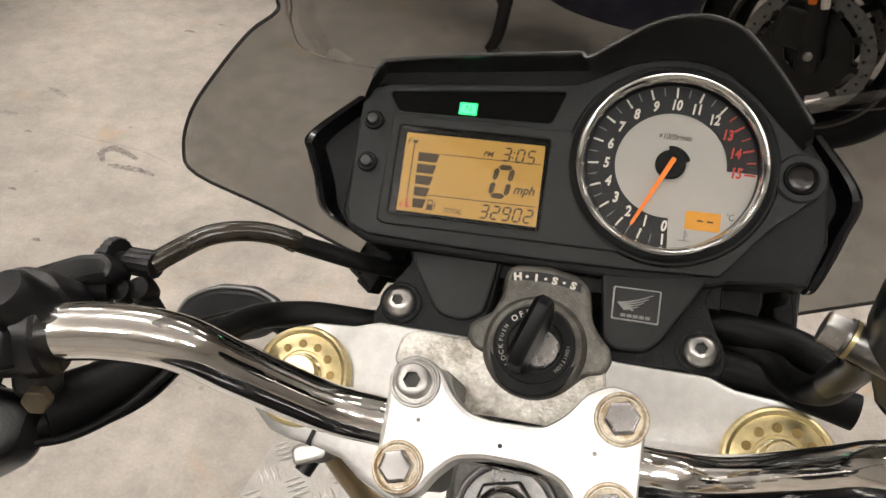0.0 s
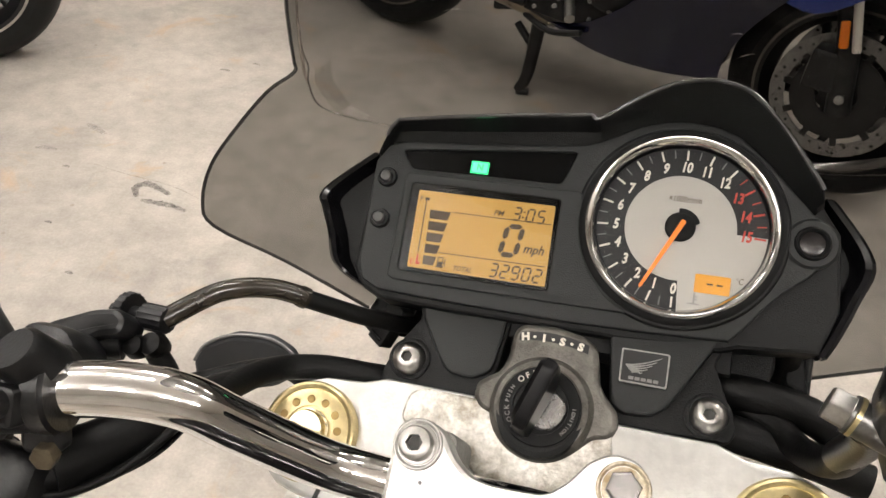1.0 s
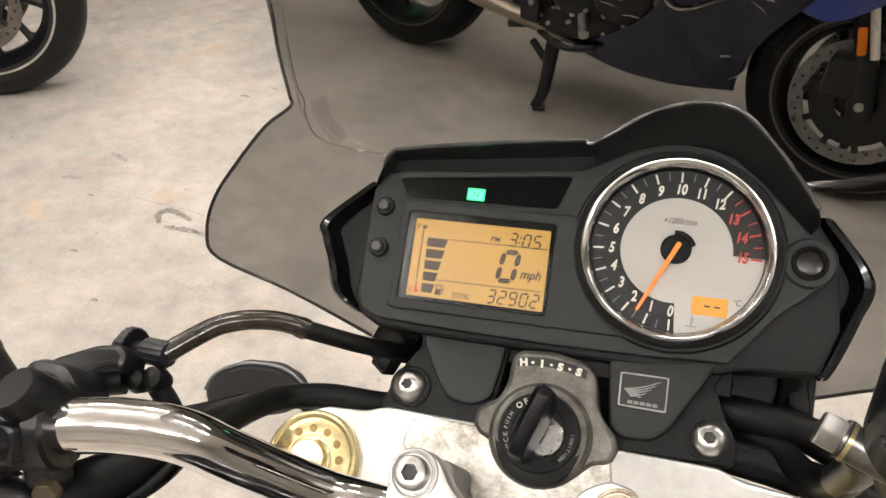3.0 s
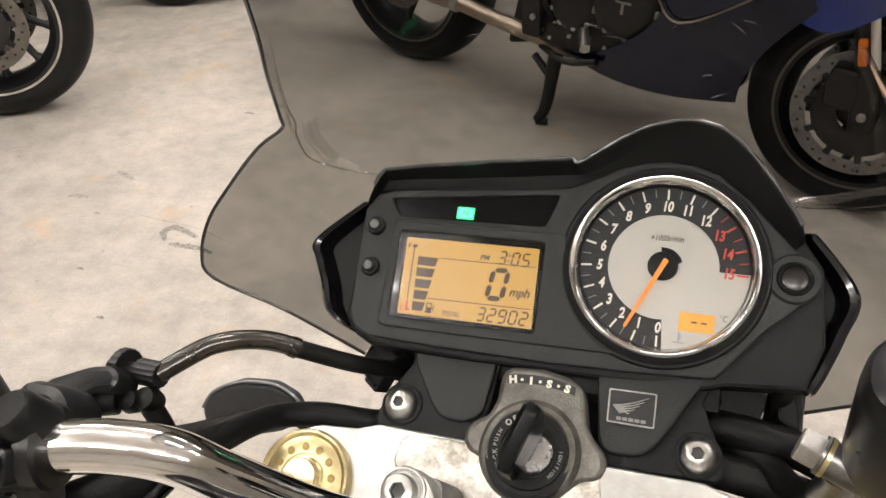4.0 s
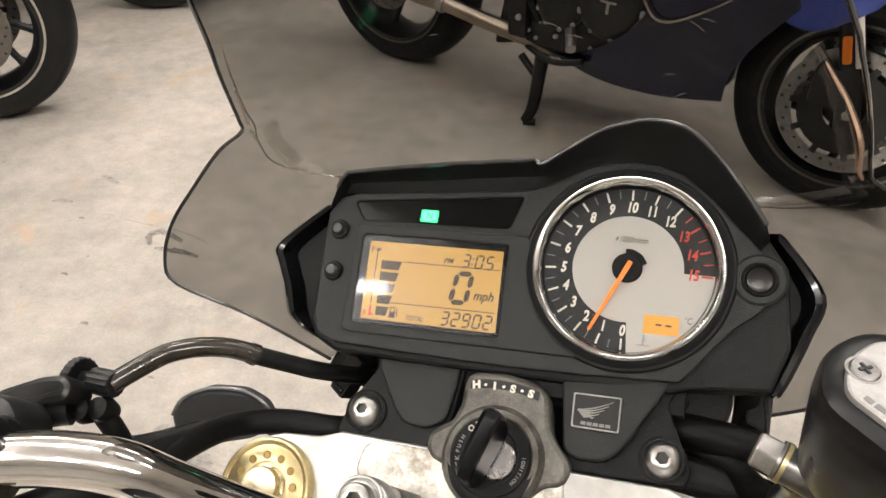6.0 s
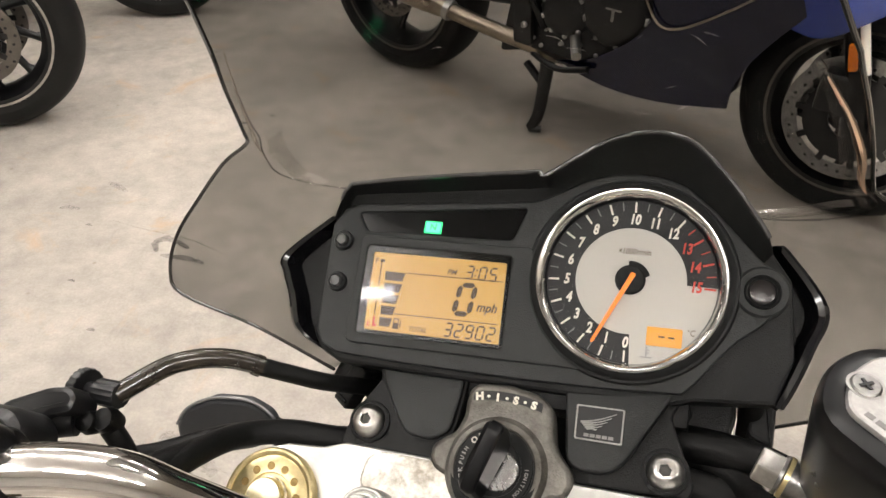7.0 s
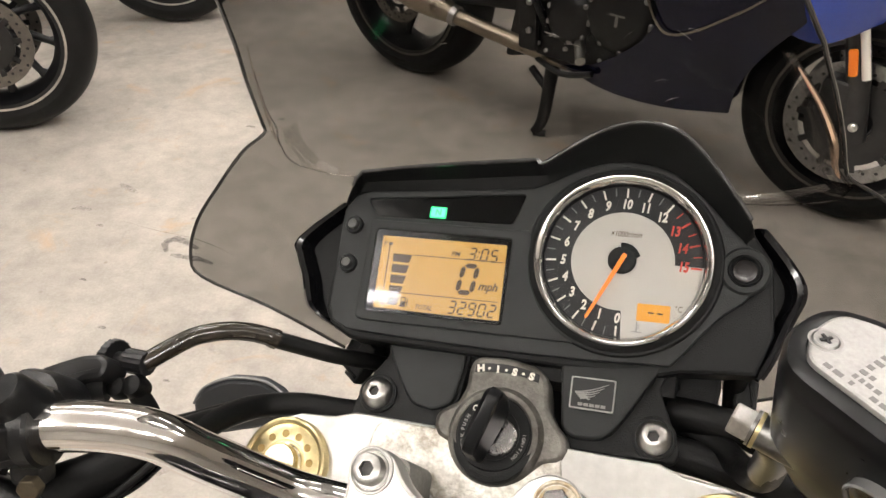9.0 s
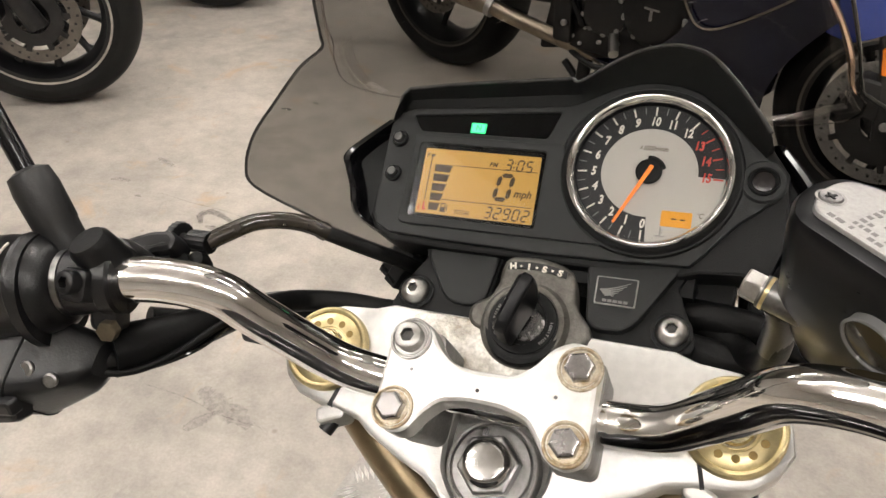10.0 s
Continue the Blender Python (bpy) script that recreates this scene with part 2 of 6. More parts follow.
M_TYRE = material("tyre_rubber", (0.0085, 0.0082, 0.0082), 0.5, noise_amt=0.4, noise_scale=12, bump=0.35, bump_scale=220, spec=0.25)
M_WHEEL = material("satin_black_wheel", (0.009, 0.009, 0.010), 0.32, 0.15, noise_amt=0.3, noise_scale=14)
M_DISC = material("brake_disc_steel", (0.19, 0.175, 0.16), 0.34, 1.0, noise_amt=0.2, noise_scale=30, fine=0.1)
M_NAVY = material("metallic_navy_paint", (0.009, 0.010, 0.032), 0.12, 0.25, noise_amt=0.25, noise_scale=9, spec=0.35, coat=0.5)
M_BLUE = material("bright_blue_paint", (0.012, 0.045, 0.33), 0.2, 0.3, noise_amt=0.1, noise_scale=400, coat=0.8)
M_ENGINE = material("black_engine_casting", (0.024, 0.023, 0.023), 0.32, 0.3, noise_amt=0.3, noise_scale=25, bump=0.3, bump_scale=200)
M_EXHAUST = material("brushed_stainless_exhaust", (0.44, 0.37, 0.29), 0.3, 1.0, noise_amt=0.3, noise_scale=10, fine=0.1, rough_var=0.1)
M_ORANGE = material("orange_reflector", (0.90, 0.22, 0.015), 0.2)
M_TREAD = material("bright_checker_plate", (0.56, 0.535, 0.50), 0.45, 0.5, noise_amt=0.2, noise_scale=20, fine=0.15)
M_LIDALLOY = material("dull_lid_alloy", (0.42, 0.41, 0.40), 0.45, 0.5, noise_amt=0.12, noise_scale=60, fine=0.12, bump=0.2, bump_scale=700)
M_RESERVOIR = material("semi_gloss_black", (0.004, 0.004, 0.005), 0.30, noise_amt=0.3, noise_scale=60, rough_var=0.08, spec=0.24)
M_LAMPGREY = material("grey_lens_rim", (0.17, 0.17, 0.17), 0.2, coat=0.3)
M_STAIN = worn_film("dark_floor_stain", (0.15, 0.14, 0.135), 0.12, 0.72)
M_SCUFF = worn_film("grey_floor_scuff", (0.17, 0.16, 0.155), 0.0, 0.42)
M_DULLSTEEL = material("dull_dark_steel", (0.30, 0.295, 0.29), 0.30, 1.0, noise_amt=0.3, noise_scale=60, fine=0.15, rough_var=0.1)
M_PINSTRIPE = material("bright_rim_lip", (0.62, 0.59, 0.54), 0.28, 0.8, noise_amt=0.4, noise_scale=12)
M_LIDPRINT = material("dark_lid_lettering", (0.16, 0.155, 0.15), 0.6)
M_TUBE = material("fluorescent_housing", (0.8, 0.8, 0.78), 0.5)
M_SIGNAL = material("smoked_indicator_shell", (0.030, 0.032, 0.036), 0.28, noise_amt=0.2, noise_scale=40)
M_SIGHT = material("sight_glass_amber", (0.045, 0.034, 0.018), 0.16, coat=0.1)
M_LINER = material("brown_black_cable_sleeve", (0.040, 0.032, 0.024), 0.13, noise_amt=0.45, noise_scale=45, coat=0.5)


# ---------------------------------------------------------------- mesh helpers
def flush(bm, name, mat, smooth=True, angle=35.0):
    bmesh.ops.recalc_face_normals(bm, faces=bm.faces)
    me = bpy.data.meshes.new(name)
    bm.to_mesh(me)
    bm.free()
    me.materials.append(mat)
    if smooth:
        me.shade_smooth()
        me.set_sharp_from_angle(angle=radians(angle))
        for face in me.polygons:  # flat caps keep their own normal
            if face.loop_total > 4:
                for k in face.loop_indices:
                    me.edges[me.loops[k].edge_index].use_edge_sharp = True
    return me


def part(name, bm, mat, parent, label="", unit=0.001, angle=35.0):
    """One mesh object under a thing or a part. unit: metres per unit of the mesh code."""
    if unit != 1.0:
        bmesh.ops.scale(bm, vec=(unit,) * 3, verts=bm.verts)
    ob = new(name, flush(bm, name, mat, True, angle))
    ob.parent = parent
    if label:
        ob["label"] = label
    return ob


def thing(name, m, label, category, group=""):
    ob = new(name)
    ob.empty_display_size = 0.05
    ob.matrix_world = m
    return tagged(ob, label, category, group)


def setting(name, bm, mat, label, category, unit=1.0):
    if unit != 1.0:
        bmesh.ops.scale(bm, vec=(unit,) * 3, verts=bm.verts)
    ob = new(name, flush(bm, name, mat))
    return tagged(ob, label, category, kind="structure")


def xf(bm, m):
    bm.transform(m)
    return bm


def join(*bms):
    """Several bmeshes as one."""
    out = bmesh.new()
    for b in bms:
        me = bpy.data.meshes.new("tmp")
        b.to_mesh(me)
        b.free()
        out.from_mesh(me)
        bpy.data.meshes.remove(me)
    return out


def rounded(pts, r, n=4):
    """A closed outline with its corners rounded by r."""
    out, k = [], len(pts)
    for i in range(k):
        a, b, c = (Vector(pts[j % k]).to_2d() for j in (i - 1, i, i + 1))
        d1, d2 = (a - b), (c - b)
        q = min(r, d1.length * 0.45, d2.length * 0.45)
        s, e = b + d1.normalized() * q, b + d2.normalized() * q
        for j in range(n + 1):
            t = j / n
            out.append(((1 - t) ** 2 * s.x + 2 * t * (1 - t) * b.x + t * t * e.x, (1 - t) ** 2 * s.y + 2 * t * (1 - t) * b.y + t * t * e.y))
    return out


def smooth_line(pts, n=6, closed=False):
    """Catmull-Rom points through pts."""
    pts = [Vector(p) for p in pts]
    k, out = len(pts), []
    for i in range(k if closed else k - 1):
        p = [pts[(i + j) % k] if closed else pts[min(max(i + j, 0), k - 1)] for j in (-1, 0, 1, 2)]
        for s in range(n):
            t = s / n
            out.append(0.5 * (2 * p[1] + (p[2] - p[0]) * t + (2 * p[0] - 5 * p[1] + 4 * p[2] - p[3]) * t * t + (3 * p[1] - p[0] - 3 * p[2] + p[3]) * t ** 3))
    if not closed:
        out.append(pts[-1])
    return out


def skin(rings, closed=True, caps=True):
    """Faces between rings of equally many points."""
    bm = bmesh.new()
    vs = [[bm.verts.new(p) for p in ring] for ring in rings]
    n = len(rings[0])
    for a, b in zip(vs, vs[1:]):
        for i in range(n if closed else n - 1):
            j = (i + 1) % n
            bm.faces.new((a[i], a[j], b[j], b[i]))
    if caps and closed:
        bm.faces.new(vs[0])
        bm.faces.new(list(reversed(vs[-1])))
    return bm


def inset(pts, d):
    """An outline moved inwards by d (for counter-clockwise or clockwise outlines alike)."""
    k = len(pts)
    area = sum(pts[i][0] * pts[(i + 1) % k][1] - pts[(i + 1) % k][0] * pts[i][1] for i in range(k))
    sgn = 1 if area > 0 else -1
    out = []
    for i in range(k):
        a, b, c = (Vector(pts[j % k]).to_2d() for j in (i - 1, i, i + 1))
        e1, e2 = (b - a), (c - b)
        if e1.length < 1e-9 or e2.length < 1e-9:
            out.append((b.x, b.y))
            continue
        e1.normalize(), e2.normalize()
        n1, n2 = Vector((-e1.y, e1.x)) * sgn, Vector((-e2.y, e2.x)) * sgn
        m = n1 + n2
        m = m.normalized() if m.length > 1e-6 else n1
        q = min(d / max(m.dot(n1), 0.5), 2 * d)
        out.append((b.x + m.x * q, b.y + m.y * q))
    return out


def prism(pts, z0, z1, bevel=0.6, low=0.0):
    """An outline raised from z0 to z1 with a rounded upper edge."""
    b = min(bevel, (z1 - z0) * 0.45)
    rings = []
    if low:
        rings.append([(x, y, z0) for x, y in inset(pts, low)])
        rings.append([(x, y, z0 + low) for x, y in pts])
    else:
        rings.append([(x, y, z0) for x, y in pts])
    if b > 0:
        rings.append([(x, y, z1 - b) for x, y in pts])
        rings.append([(x, y, z1 - b * 0.3) for x, y in inset(pts, b * 0.3)])
        rings.append([(x, y, z1) for x, y in inset(pts, b)])
    else:
        rings.append([(x, y, z1) for x, y in pts])
    return skin(rings)


def holed_plate(outline, holes, z0, z1, bevel=0.6):
    """A plate with openings through it; the upper edges are bevelled outside and inside."""
    bm = bmesh.new()
    rim = []
    for loop, sign in [(outline, 1)] + [(h, -1) for h in holes]:
        rings = [[bm.verts.new((x, y, z)) for x, y in inset(loop, d * sign)] for d, z in ((0, z0), (0, z1 - bevel), (bevel * 0.3, z1 - bevel * 0.3), (bevel, z1))]
        k = len(loop)
        for a, b in zip(rings, rings[1:]):
            for i in range(k):
                bm.faces.new((a[i], a[(i + 1) % k], b[(i + 1) % k], b[i]))
        rim += [bm.edges.get((rings[-1][i], rings[-1][(i + 1) % k])) for i in range(k)]
    bmesh.ops.triangle_fill(bm, edges=rim, use_beauty=True)
    return bm


def lathe(profile, n=48, closed=False, center=(0, 0)):
    """A turned form about z: profile of (radius, height)."""
    rings = []
    for r, z in profile:
        rings.append([(center[0] + r * math.cos(2 * math.pi * i / n), center[1] + r * math.sin(2 * math.pi * i / n), z) for i in range(n)])
    if closed:
        rings.append(rings[0])
        return skin(rings, True, False)
    return skin(rings)


def tube(path, radius, n=14, caps=True, radii=None):
    """A round bar along a path of points."""
    path = [Vector(p) for p in path]
    rings, up = [], None
    for i, p in enumerate(path):
        d = (path[min(i + 1, len(path) - 1)] - path[max(i - 1, 0)]).normalized()
        if up is None:
            up = d.orthogonal().normalized()
        up = (up - d * up.dot(d)).normalized()
        side = d.cross(up)
        r = radii[i] if radii else radius
        rings.append([p + (up * math.cos(2 * math.pi * k / n) + side * math.sin(2 * math.pi * k / n)) * r for k in range(n)])
    return skin(rings, True, caps)


def block(x0, y0, z0, x1, y1, z1, bevel=0.0):
    return prism([(x0, y0), (x1, y0), (x1, y1), (x0, y1)], z0, z1, bevel)


def ngon(r, n, turn=0.0, c=(0, 0)):
    return [(c[0] + r * math.cos(turn + 2 * math.pi * i / n), c[1] + r * math.sin(turn + 2 * math.pi * i / n)) for i in range(n)]


def lettering(text, size, thick=0.15, shear=0.0, bold=0.0, wide=1.0):
    """The built-in font's letters as a mesh, centred on the origin. wide: their width against the font's own."""
    cu = bpy.data.curves.new("lettering", "FONT")
    cu.body, cu.size, cu.extrude, cu.shear, cu.offset = text, size, thick, shear, bold
    cu.align_x, cu.align_y, cu.resolution_u = "CENTER", "CENTER", 3
    ob = new("lettering", cu)
    me = bpy.data.meshes.new_from_object(ob)
    bm = bmesh.new()
    bm.from_mesh(me)
    bmesh.ops.scale(bm, vec=(wide, 1, 1), verts=bm.verts)
    bpy.data.objects.remove(ob)
    bpy.data.curves.remove(cu)
    bpy.data.meshes.remove(me)
    return bm


def frame_at(origin, z_axis, x_hint=(1, 0, 0)):
    z = Vector(z_axis).normalized()
    x = Vector(x_hint)
    x = (x - z * x.dot(z)).normalized()
    y = z.cross(x)
    return Matrix(((x.x, y.x, z.x, origin[0]), (x.y, y.y, z.y, origin[1]), (x.z, y.z, z.z, origin[2]), (0, 0, 0, 1)))


def at(x, y, z, rz=0.0):
    return Matrix.Translation((x, y, z)) @ Matrix.Rotation(radians(rz), 4, "Z")


def hex_head(r, h, socket=False):
    """A bolt head: six flats with a chamfered top, or a round head with a six-sided socket."""
    if socket:
        n = 36
        hexr = lambda a: r * 0.52 * math.cos(math.pi / 6) / math.cos((a % (math.pi / 3)) - math.pi / 6)
        ring = lambda f, z: [(f(2 * math.pi * i / n) * math.cos(2 * math.pi * i / n), f(2 * math.pi * i / n) * math.sin(2 * math.pi * i / n), z) for i in range(n)]
        k = lambda v: (lambda a: v)
        return skin([ring(k(r), 0), ring(k(r), h * 0.75), ring(k(r * 0.93), h * 0.92), ring(k(r * 0.8), h), ring(hexr, h), ring(hexr, h * 0.35)])
    o = ngon(r, 6)
    return skin([[(x, y, 0) for x, y in o], [(x, y, h * 0.82) for x, y in o], [(x * 0.88, y * 0.88, h) for x, y in o]])


def dome_bolt(r, h):
    """A button-head bolt with a hex socket."""
    n = 36
    hexr = lambda a: r * 0.35 * math.cos(math.pi / 6) / math.cos((a % (math.pi / 3)) - math.pi / 6)
    prof = [(1.0, 0), (1.0, 0.18), (0.94, 0.42), (0.82, 0.68), (0.66, 0.88), (0.5, 1.0)]
    rings = [[(r * q * math.cos(2 * math.pi * i / n), r * q * math.sin(2 * math.pi * i / n), h * z) for i in range(n)] for q, z in prof]
    for z in (1.0, 0.4):
        rings.append([(hexr(2 * math.pi * i / n) * math.cos(2 * math.pi * i / n), hexr(2 * math.pi * i / n) * math.sin(2 * math.pi * i / n), h * z) for i in range(n)])
    return skin(rings)


# ---------------------------------------------------------------- the room
def build_room():
    bm = block(-7, -5, -0.15, 7, 9, 0.0)
    setting("floor", bm, M_FLOOR, "pale polished concrete shop floor with stains and scuffs", "floor")
    for name, (x0, y0, x1, y1) in (("wall_north", (-7.2, 9, 7.2, 9.2)), ("wall_south", (-7.2, -5.2, 7.2, -5)),
                                   ("wall_west", (-7.2, -5, -7, 9)), ("wall_east", (7, -5, 7.2, 9))):
        setting(name, block(x0, y0, 0, x1, y1, 3.4), M_WALL, "plain painted block wall of the workshop", "wall")
    setting("ceiling", block(-7.2, -5.2, 3.4, 7.2, 9.2, 3.55), M_CEIL, "plain white workshop ceiling", "ceiling")
    for x in (-3.3, -1.8, -0.3, 1.2, 2.7):
        for y in (-1.55, 1.05, 3.1):
            lamp = thing("ceiling_light", pose(x, y, 3.4), "bright rectangular light panel hanging under the ceiling", "ceiling light", "ceiling lights")
            part("hanger", tube([(0, 0, 0), (0, 0, -0.26)], 0.012, 10), M_TUBE, lamp, unit=1.0)
            part("light_panel", prism(rounded([(-0.42, -0.07), (0.42, -0.07), (0.42, 0.07), (-0.42, 0.07)], 0.02), -0.31, -0.26, 0.005), M_LIGHT, lamp, "glowing white panel", 1.0)
    for y in (-0.81, -0.46):
        lamp = thing("ceiling_light", pose(-2.05, y, 3.4), "slim bright fluorescent tube hanging under the ceiling", "ceiling light", "ceiling lights")
        part("hanger", tube([(0, 0, 0), (0, 0, -0.28)], 0.012, 10), M_TUBE, lamp, unit=1.0)
        part("light_tube", tube([(-0.6, 0, -0.3), (0.6, 0, -0.3)], 0.019, 12), M_LIGHT, lamp, "glowing white tube", 1.0)


build_room()


# ---------------------------------------------------------------- the motorcycle seen from its saddle (millimetres, fork axis = z)
ACROSS = Vector((0.97490, -0.17679, 0.13536)).normalized()
AHEAD = Vector((0, 0, 1)).cross(ACROSS).normalized()
ABOVE = ACROSS.cross(AHEAD)
RAKE = radians(32)
FORWARD = AHEAD * math.cos(RAKE) + ABOVE * math.sin(RAKE)
STEER = ACROSS.cross(FORWARD)
BIKE = Matrix((ACROSS, FORWARD, STEER)).transposed().to_4x4()
BIKE.translation = (0.07009, 0.23894, 0.86134)
bike = thing("motorcycle", BIKE, "parked naked motorcycle with chrome handlebar and smoked windscreen", "motorcycle")

# the instrument panel's own frame: u to the right, v up its face, w out of it
PANEL = Matrix.Translation((0, 100, -2.9)) @ Matrix.Rotation(radians(7.73), 4, "X") @ Matrix.Rotation(radians(1.5), 4, "Y")


def yoke(parent):
    left = [(-20, 24), (-35, 25), (-80, 25), (-92, 21), (-112, 19.5), (-124, 15), (-133, 7), (-139, -4), (-141, -16), (-135, -28), (-124, -37), (-112, -40),
            (-98, -41), (-84, -44), (-74, -51), (-54, -60), (-38, -66), (-28, -73), (-16, -81), (0, -84)]
    outline = [(x, y) for x, y in left] + [(-x, y) for x, y in reversed(left[:-1])]
    well = rounded([(-27, -19), (27, -19), (29, -40), (27, -60), (17, -73), (0, -77), (-17, -73), (-27, -60), (-29, -40)], 5)
    plate = part("top_yoke", holed_plate(outline, [well], -32, -6, 3.2), M_YOKE, parent, "bare silver alloy top yoke", angle=28)
    part("yoke_well", prism(inset(well, -4), -34, -19, 0.5), M_CASTGREY, plate, "grey cast floor of the yoke")
    # worn casting round the ignition lock
    part("lock_boss", prism(rounded([(-68, 6), (-66, 20), (-60, 23.5), (33, 23), (36, 6), (30, -8), (20, -16), (-22, -16), (-30, -8), (-46, -3)], 5), -12, -4.6, 1.2), M_CAST, plate, "stained cast alloy boss")
    for s in (-1, 1):
        cx, cy = 112 * s, -9
        cap = part("fork_cap", xf(lathe([(25.0, -8), (25.0, -2.2), (24.2, -0.9), (23.0, -0.4), (21.6, -0.9), (21.2, -1.6), (20.6, -1.2), (12.6, -1.2), (12.2, -1.9)], 64), at(cx, cy, 0)), M_GOLD, plate, "gold anodised fork cap with a ring of holes")
        holes = []
        for i in range(12):
            a = 2 * math.pi * (i + 0.3) / 12
            holes.append(lathe([(2.1, -1.3), (2.1, -0.95), (1.7, -1.1)], 16, center=(cx + 15.6 * math.cos(a), cy + 15.6 * math.sin(a))))
        for h in holes:
            part("adjuster_hole", h, M_GOLDDARK, cap)
        part("adjuster", xf(lathe([(11.0, -2), (11.0, -0.6), (9.9, 0.2), (9.7, 3.6), (9.0, 4.6), (0.4, 4.8)], 40), at(cx, cy, 0)), M_GOLDPALE, cap, "pale polished adjuster disc")
        # dark pinch slot and its bolt
        part("pinch_slot", xf(block(-1.1, -6.0, -29, 1.1, 8.5, -5.4), at(100 * s, -35.0, 0, 14 * s)), M_DIAL, plate)
        part("pinch_bolt", xf(tube([(0, 0, 0), (3 * s, -7, 0)], 4.6, 20), at(102 * s, -47, -18)), M_CASTBLACK, plate, "black pinch bolt")
        part("pinch_lug", xf(prism(rounded([(-9, -5), (9, -5), (9, 5), (-9, 5)], 4), -27, -9, 2, 2), at(101.5 * s, -44, 0, -24 * s)), M_YOKE, plate)
        part("stay_tube", tube(smooth_line([(116 * s, -20, -62), (84 * s, -47, -62), (44 * s, -78, -66), (20 * s, -100, -84)], 6), 17, 26), M_BRONZE, parent, "bronze frame tube under the yoke")
        part("fork_tube", tube([(cx, cy, -30), (cx, cy, -330)], 20.5, 32), M_BRONZE, parent, "bronze upper fork tube")
        part("fork_slider", tube([(cx, cy, -330), (cx, cy, -720)], 27, 28, radii=[29, 25]), M_CASTBLACK, parent)
    # domed steering stem nut between the clamps
    nut = part("stem_washer", xf(lathe([(21.5, -19), (21.5, -4.6), (20.6, -3.9), (12, -3.9)], 48), at(-1, -53.5, -0.5)), M_DULLSTEEL, plate, "steel stem washer")
    part("stem_rim", xf(lathe([(24.6, -19), (24.6, -6.2), (23.8, -5.4), (22.6, -5.6), (22.2, -7)], 48), at(-1, -53.5, 0)), M_CASTGREY, plate)
    part("stem_nut", xf(prism(rounded(ngon(16.6, 6, 0.25), 0.8, 2), -4.2, 4.5, 1.4), at(-1, -53.5, 0)), M_DULLSTEEL, nut, "zinc plated stem nut", angle=12)
    part("stem_plug", xf(lathe([(12.6, 3.5), (12.6, 8.5), (12.0, 10.6), (10.4, 12.2), (8.8, 12.6), (0.4, 12.3)], 48), at(-1, -53.5, 0)), M_CHROMEDARK, nut, "domed chrome cap")
    part("lower_yoke", prism([(x * 0.98, y) for x, y in outline], -210, -180, 2), M_CASTBLACK, parent)


BAR = [(0, -24, 22), (-40, -24, 22), (-62, -24, 22.5), (-85, -23, 35), (-112, -17, 71), (-128, -13, 91), (-150, -15, 103), (-175, -21, 109), (-215, -31, 113), (-330, -62, 122)]


def handlebar(parent):
    half = BAR
    pts = [(-x, y, z) for x, y, z in reversed(half[1:])] + half
    line = smooth_line(pts, 9)
    bar = part("handlebar", tube(line, 11.1, 40), M_CHROME, parent, "bent chrome handlebar")
    for s in (-1, 1):
        part("grip", tube([(s * 270, -46, 117), (s * 385, -77, 126)], 16.5, 24), M_RUBBER, parent, "black rubber grip")


def bar_clamp(parent):
    outline = [(-49.5, 1), (-41.5, 4.5), (-33, 1), (-26, -9), (-18, -15), (-9, -16.5), (13, -15.5), (21, -9), (28, 1), (37, 6), (47.5, 4.5),
               (52, -2), (52, -18), (52.5, -40), (51, -48.5), (43, -53), (34.5, -51), (29, -43.5), (22, -35.5), (10, -32.5), (-8, -32.5), (-20, -35), (-28, -43.5),
               (-33, -52.5), (-41, -54.5), (-50.5, -50), (-53, -36), (-53.5, -9)]
    body = part("handlebar_clamp", prism(rounded(outline, 3.5, 3), 32, 46, 2.4, 1.0), M_ALLOY, parent, "bright bare alloy handlebar clamp")
    for s in (-1, 1):
        part("riser", prism(rounded([(s * 29, -50), (s * 53, -50), (s * 53, 2), (s * 29, 2)], 6), -20, 31.5, 1.2, 0.5), M_CASTGREY, body)
        for front in (0, 1):
            x, y = 42.5 * s, (-7.0 if front else -42.0)
            part("bolt_seat", xf(lathe([(10.8, 45.0), (10.8, 46.3), (10.3, 46.9), (9.7, 46.9), (9.2, 46.2), (8.7, 45.9), (8.2, 46.5), (6.0, 46.6)], 40), at(x, y, 0)), M_STEEL if front and s < 0 else M_RUST, body, "tarnished ring round the bolt")
            if front and s < 0:
                part("clamp_bolt", xf(hex_head(7.2, 7.0, True), at(x, y, 46.2, 10)), M_STEEL, body, "bright socket head bolt")
                part("bolt_socket", xf(prism(ngon(3.5, 6), 2.5, 4.2, 0), at(x, y, 46.2, 10)), M_SOCKET, body)
            else:
                part("clamp_bolt", xf(prism(ngon(7.2, 6, 0.3 + front), 46.2, 52.4, 1.3), at(x, y, 0)), M_BOLTTOP, body, "plated hexagon bolt", angle=12)
    part("punch_mark", xf(lathe([(1.0, 46.02), (0.7, 46.12), (0.2, 46.12)], 12), at(-3, -26, 0)), M_DIAL, body)
    for x, y in ((-38, -22), (34, -22)):
        part("punch_mark", xf(lathe([(0.9, 46.02), (0.6, 46.1), (0.2, 46.1)], 12), at(x, y, 0)), M_GREYTICK, body)


# ---- instrument panel
TACH = (50.8, 24.9)


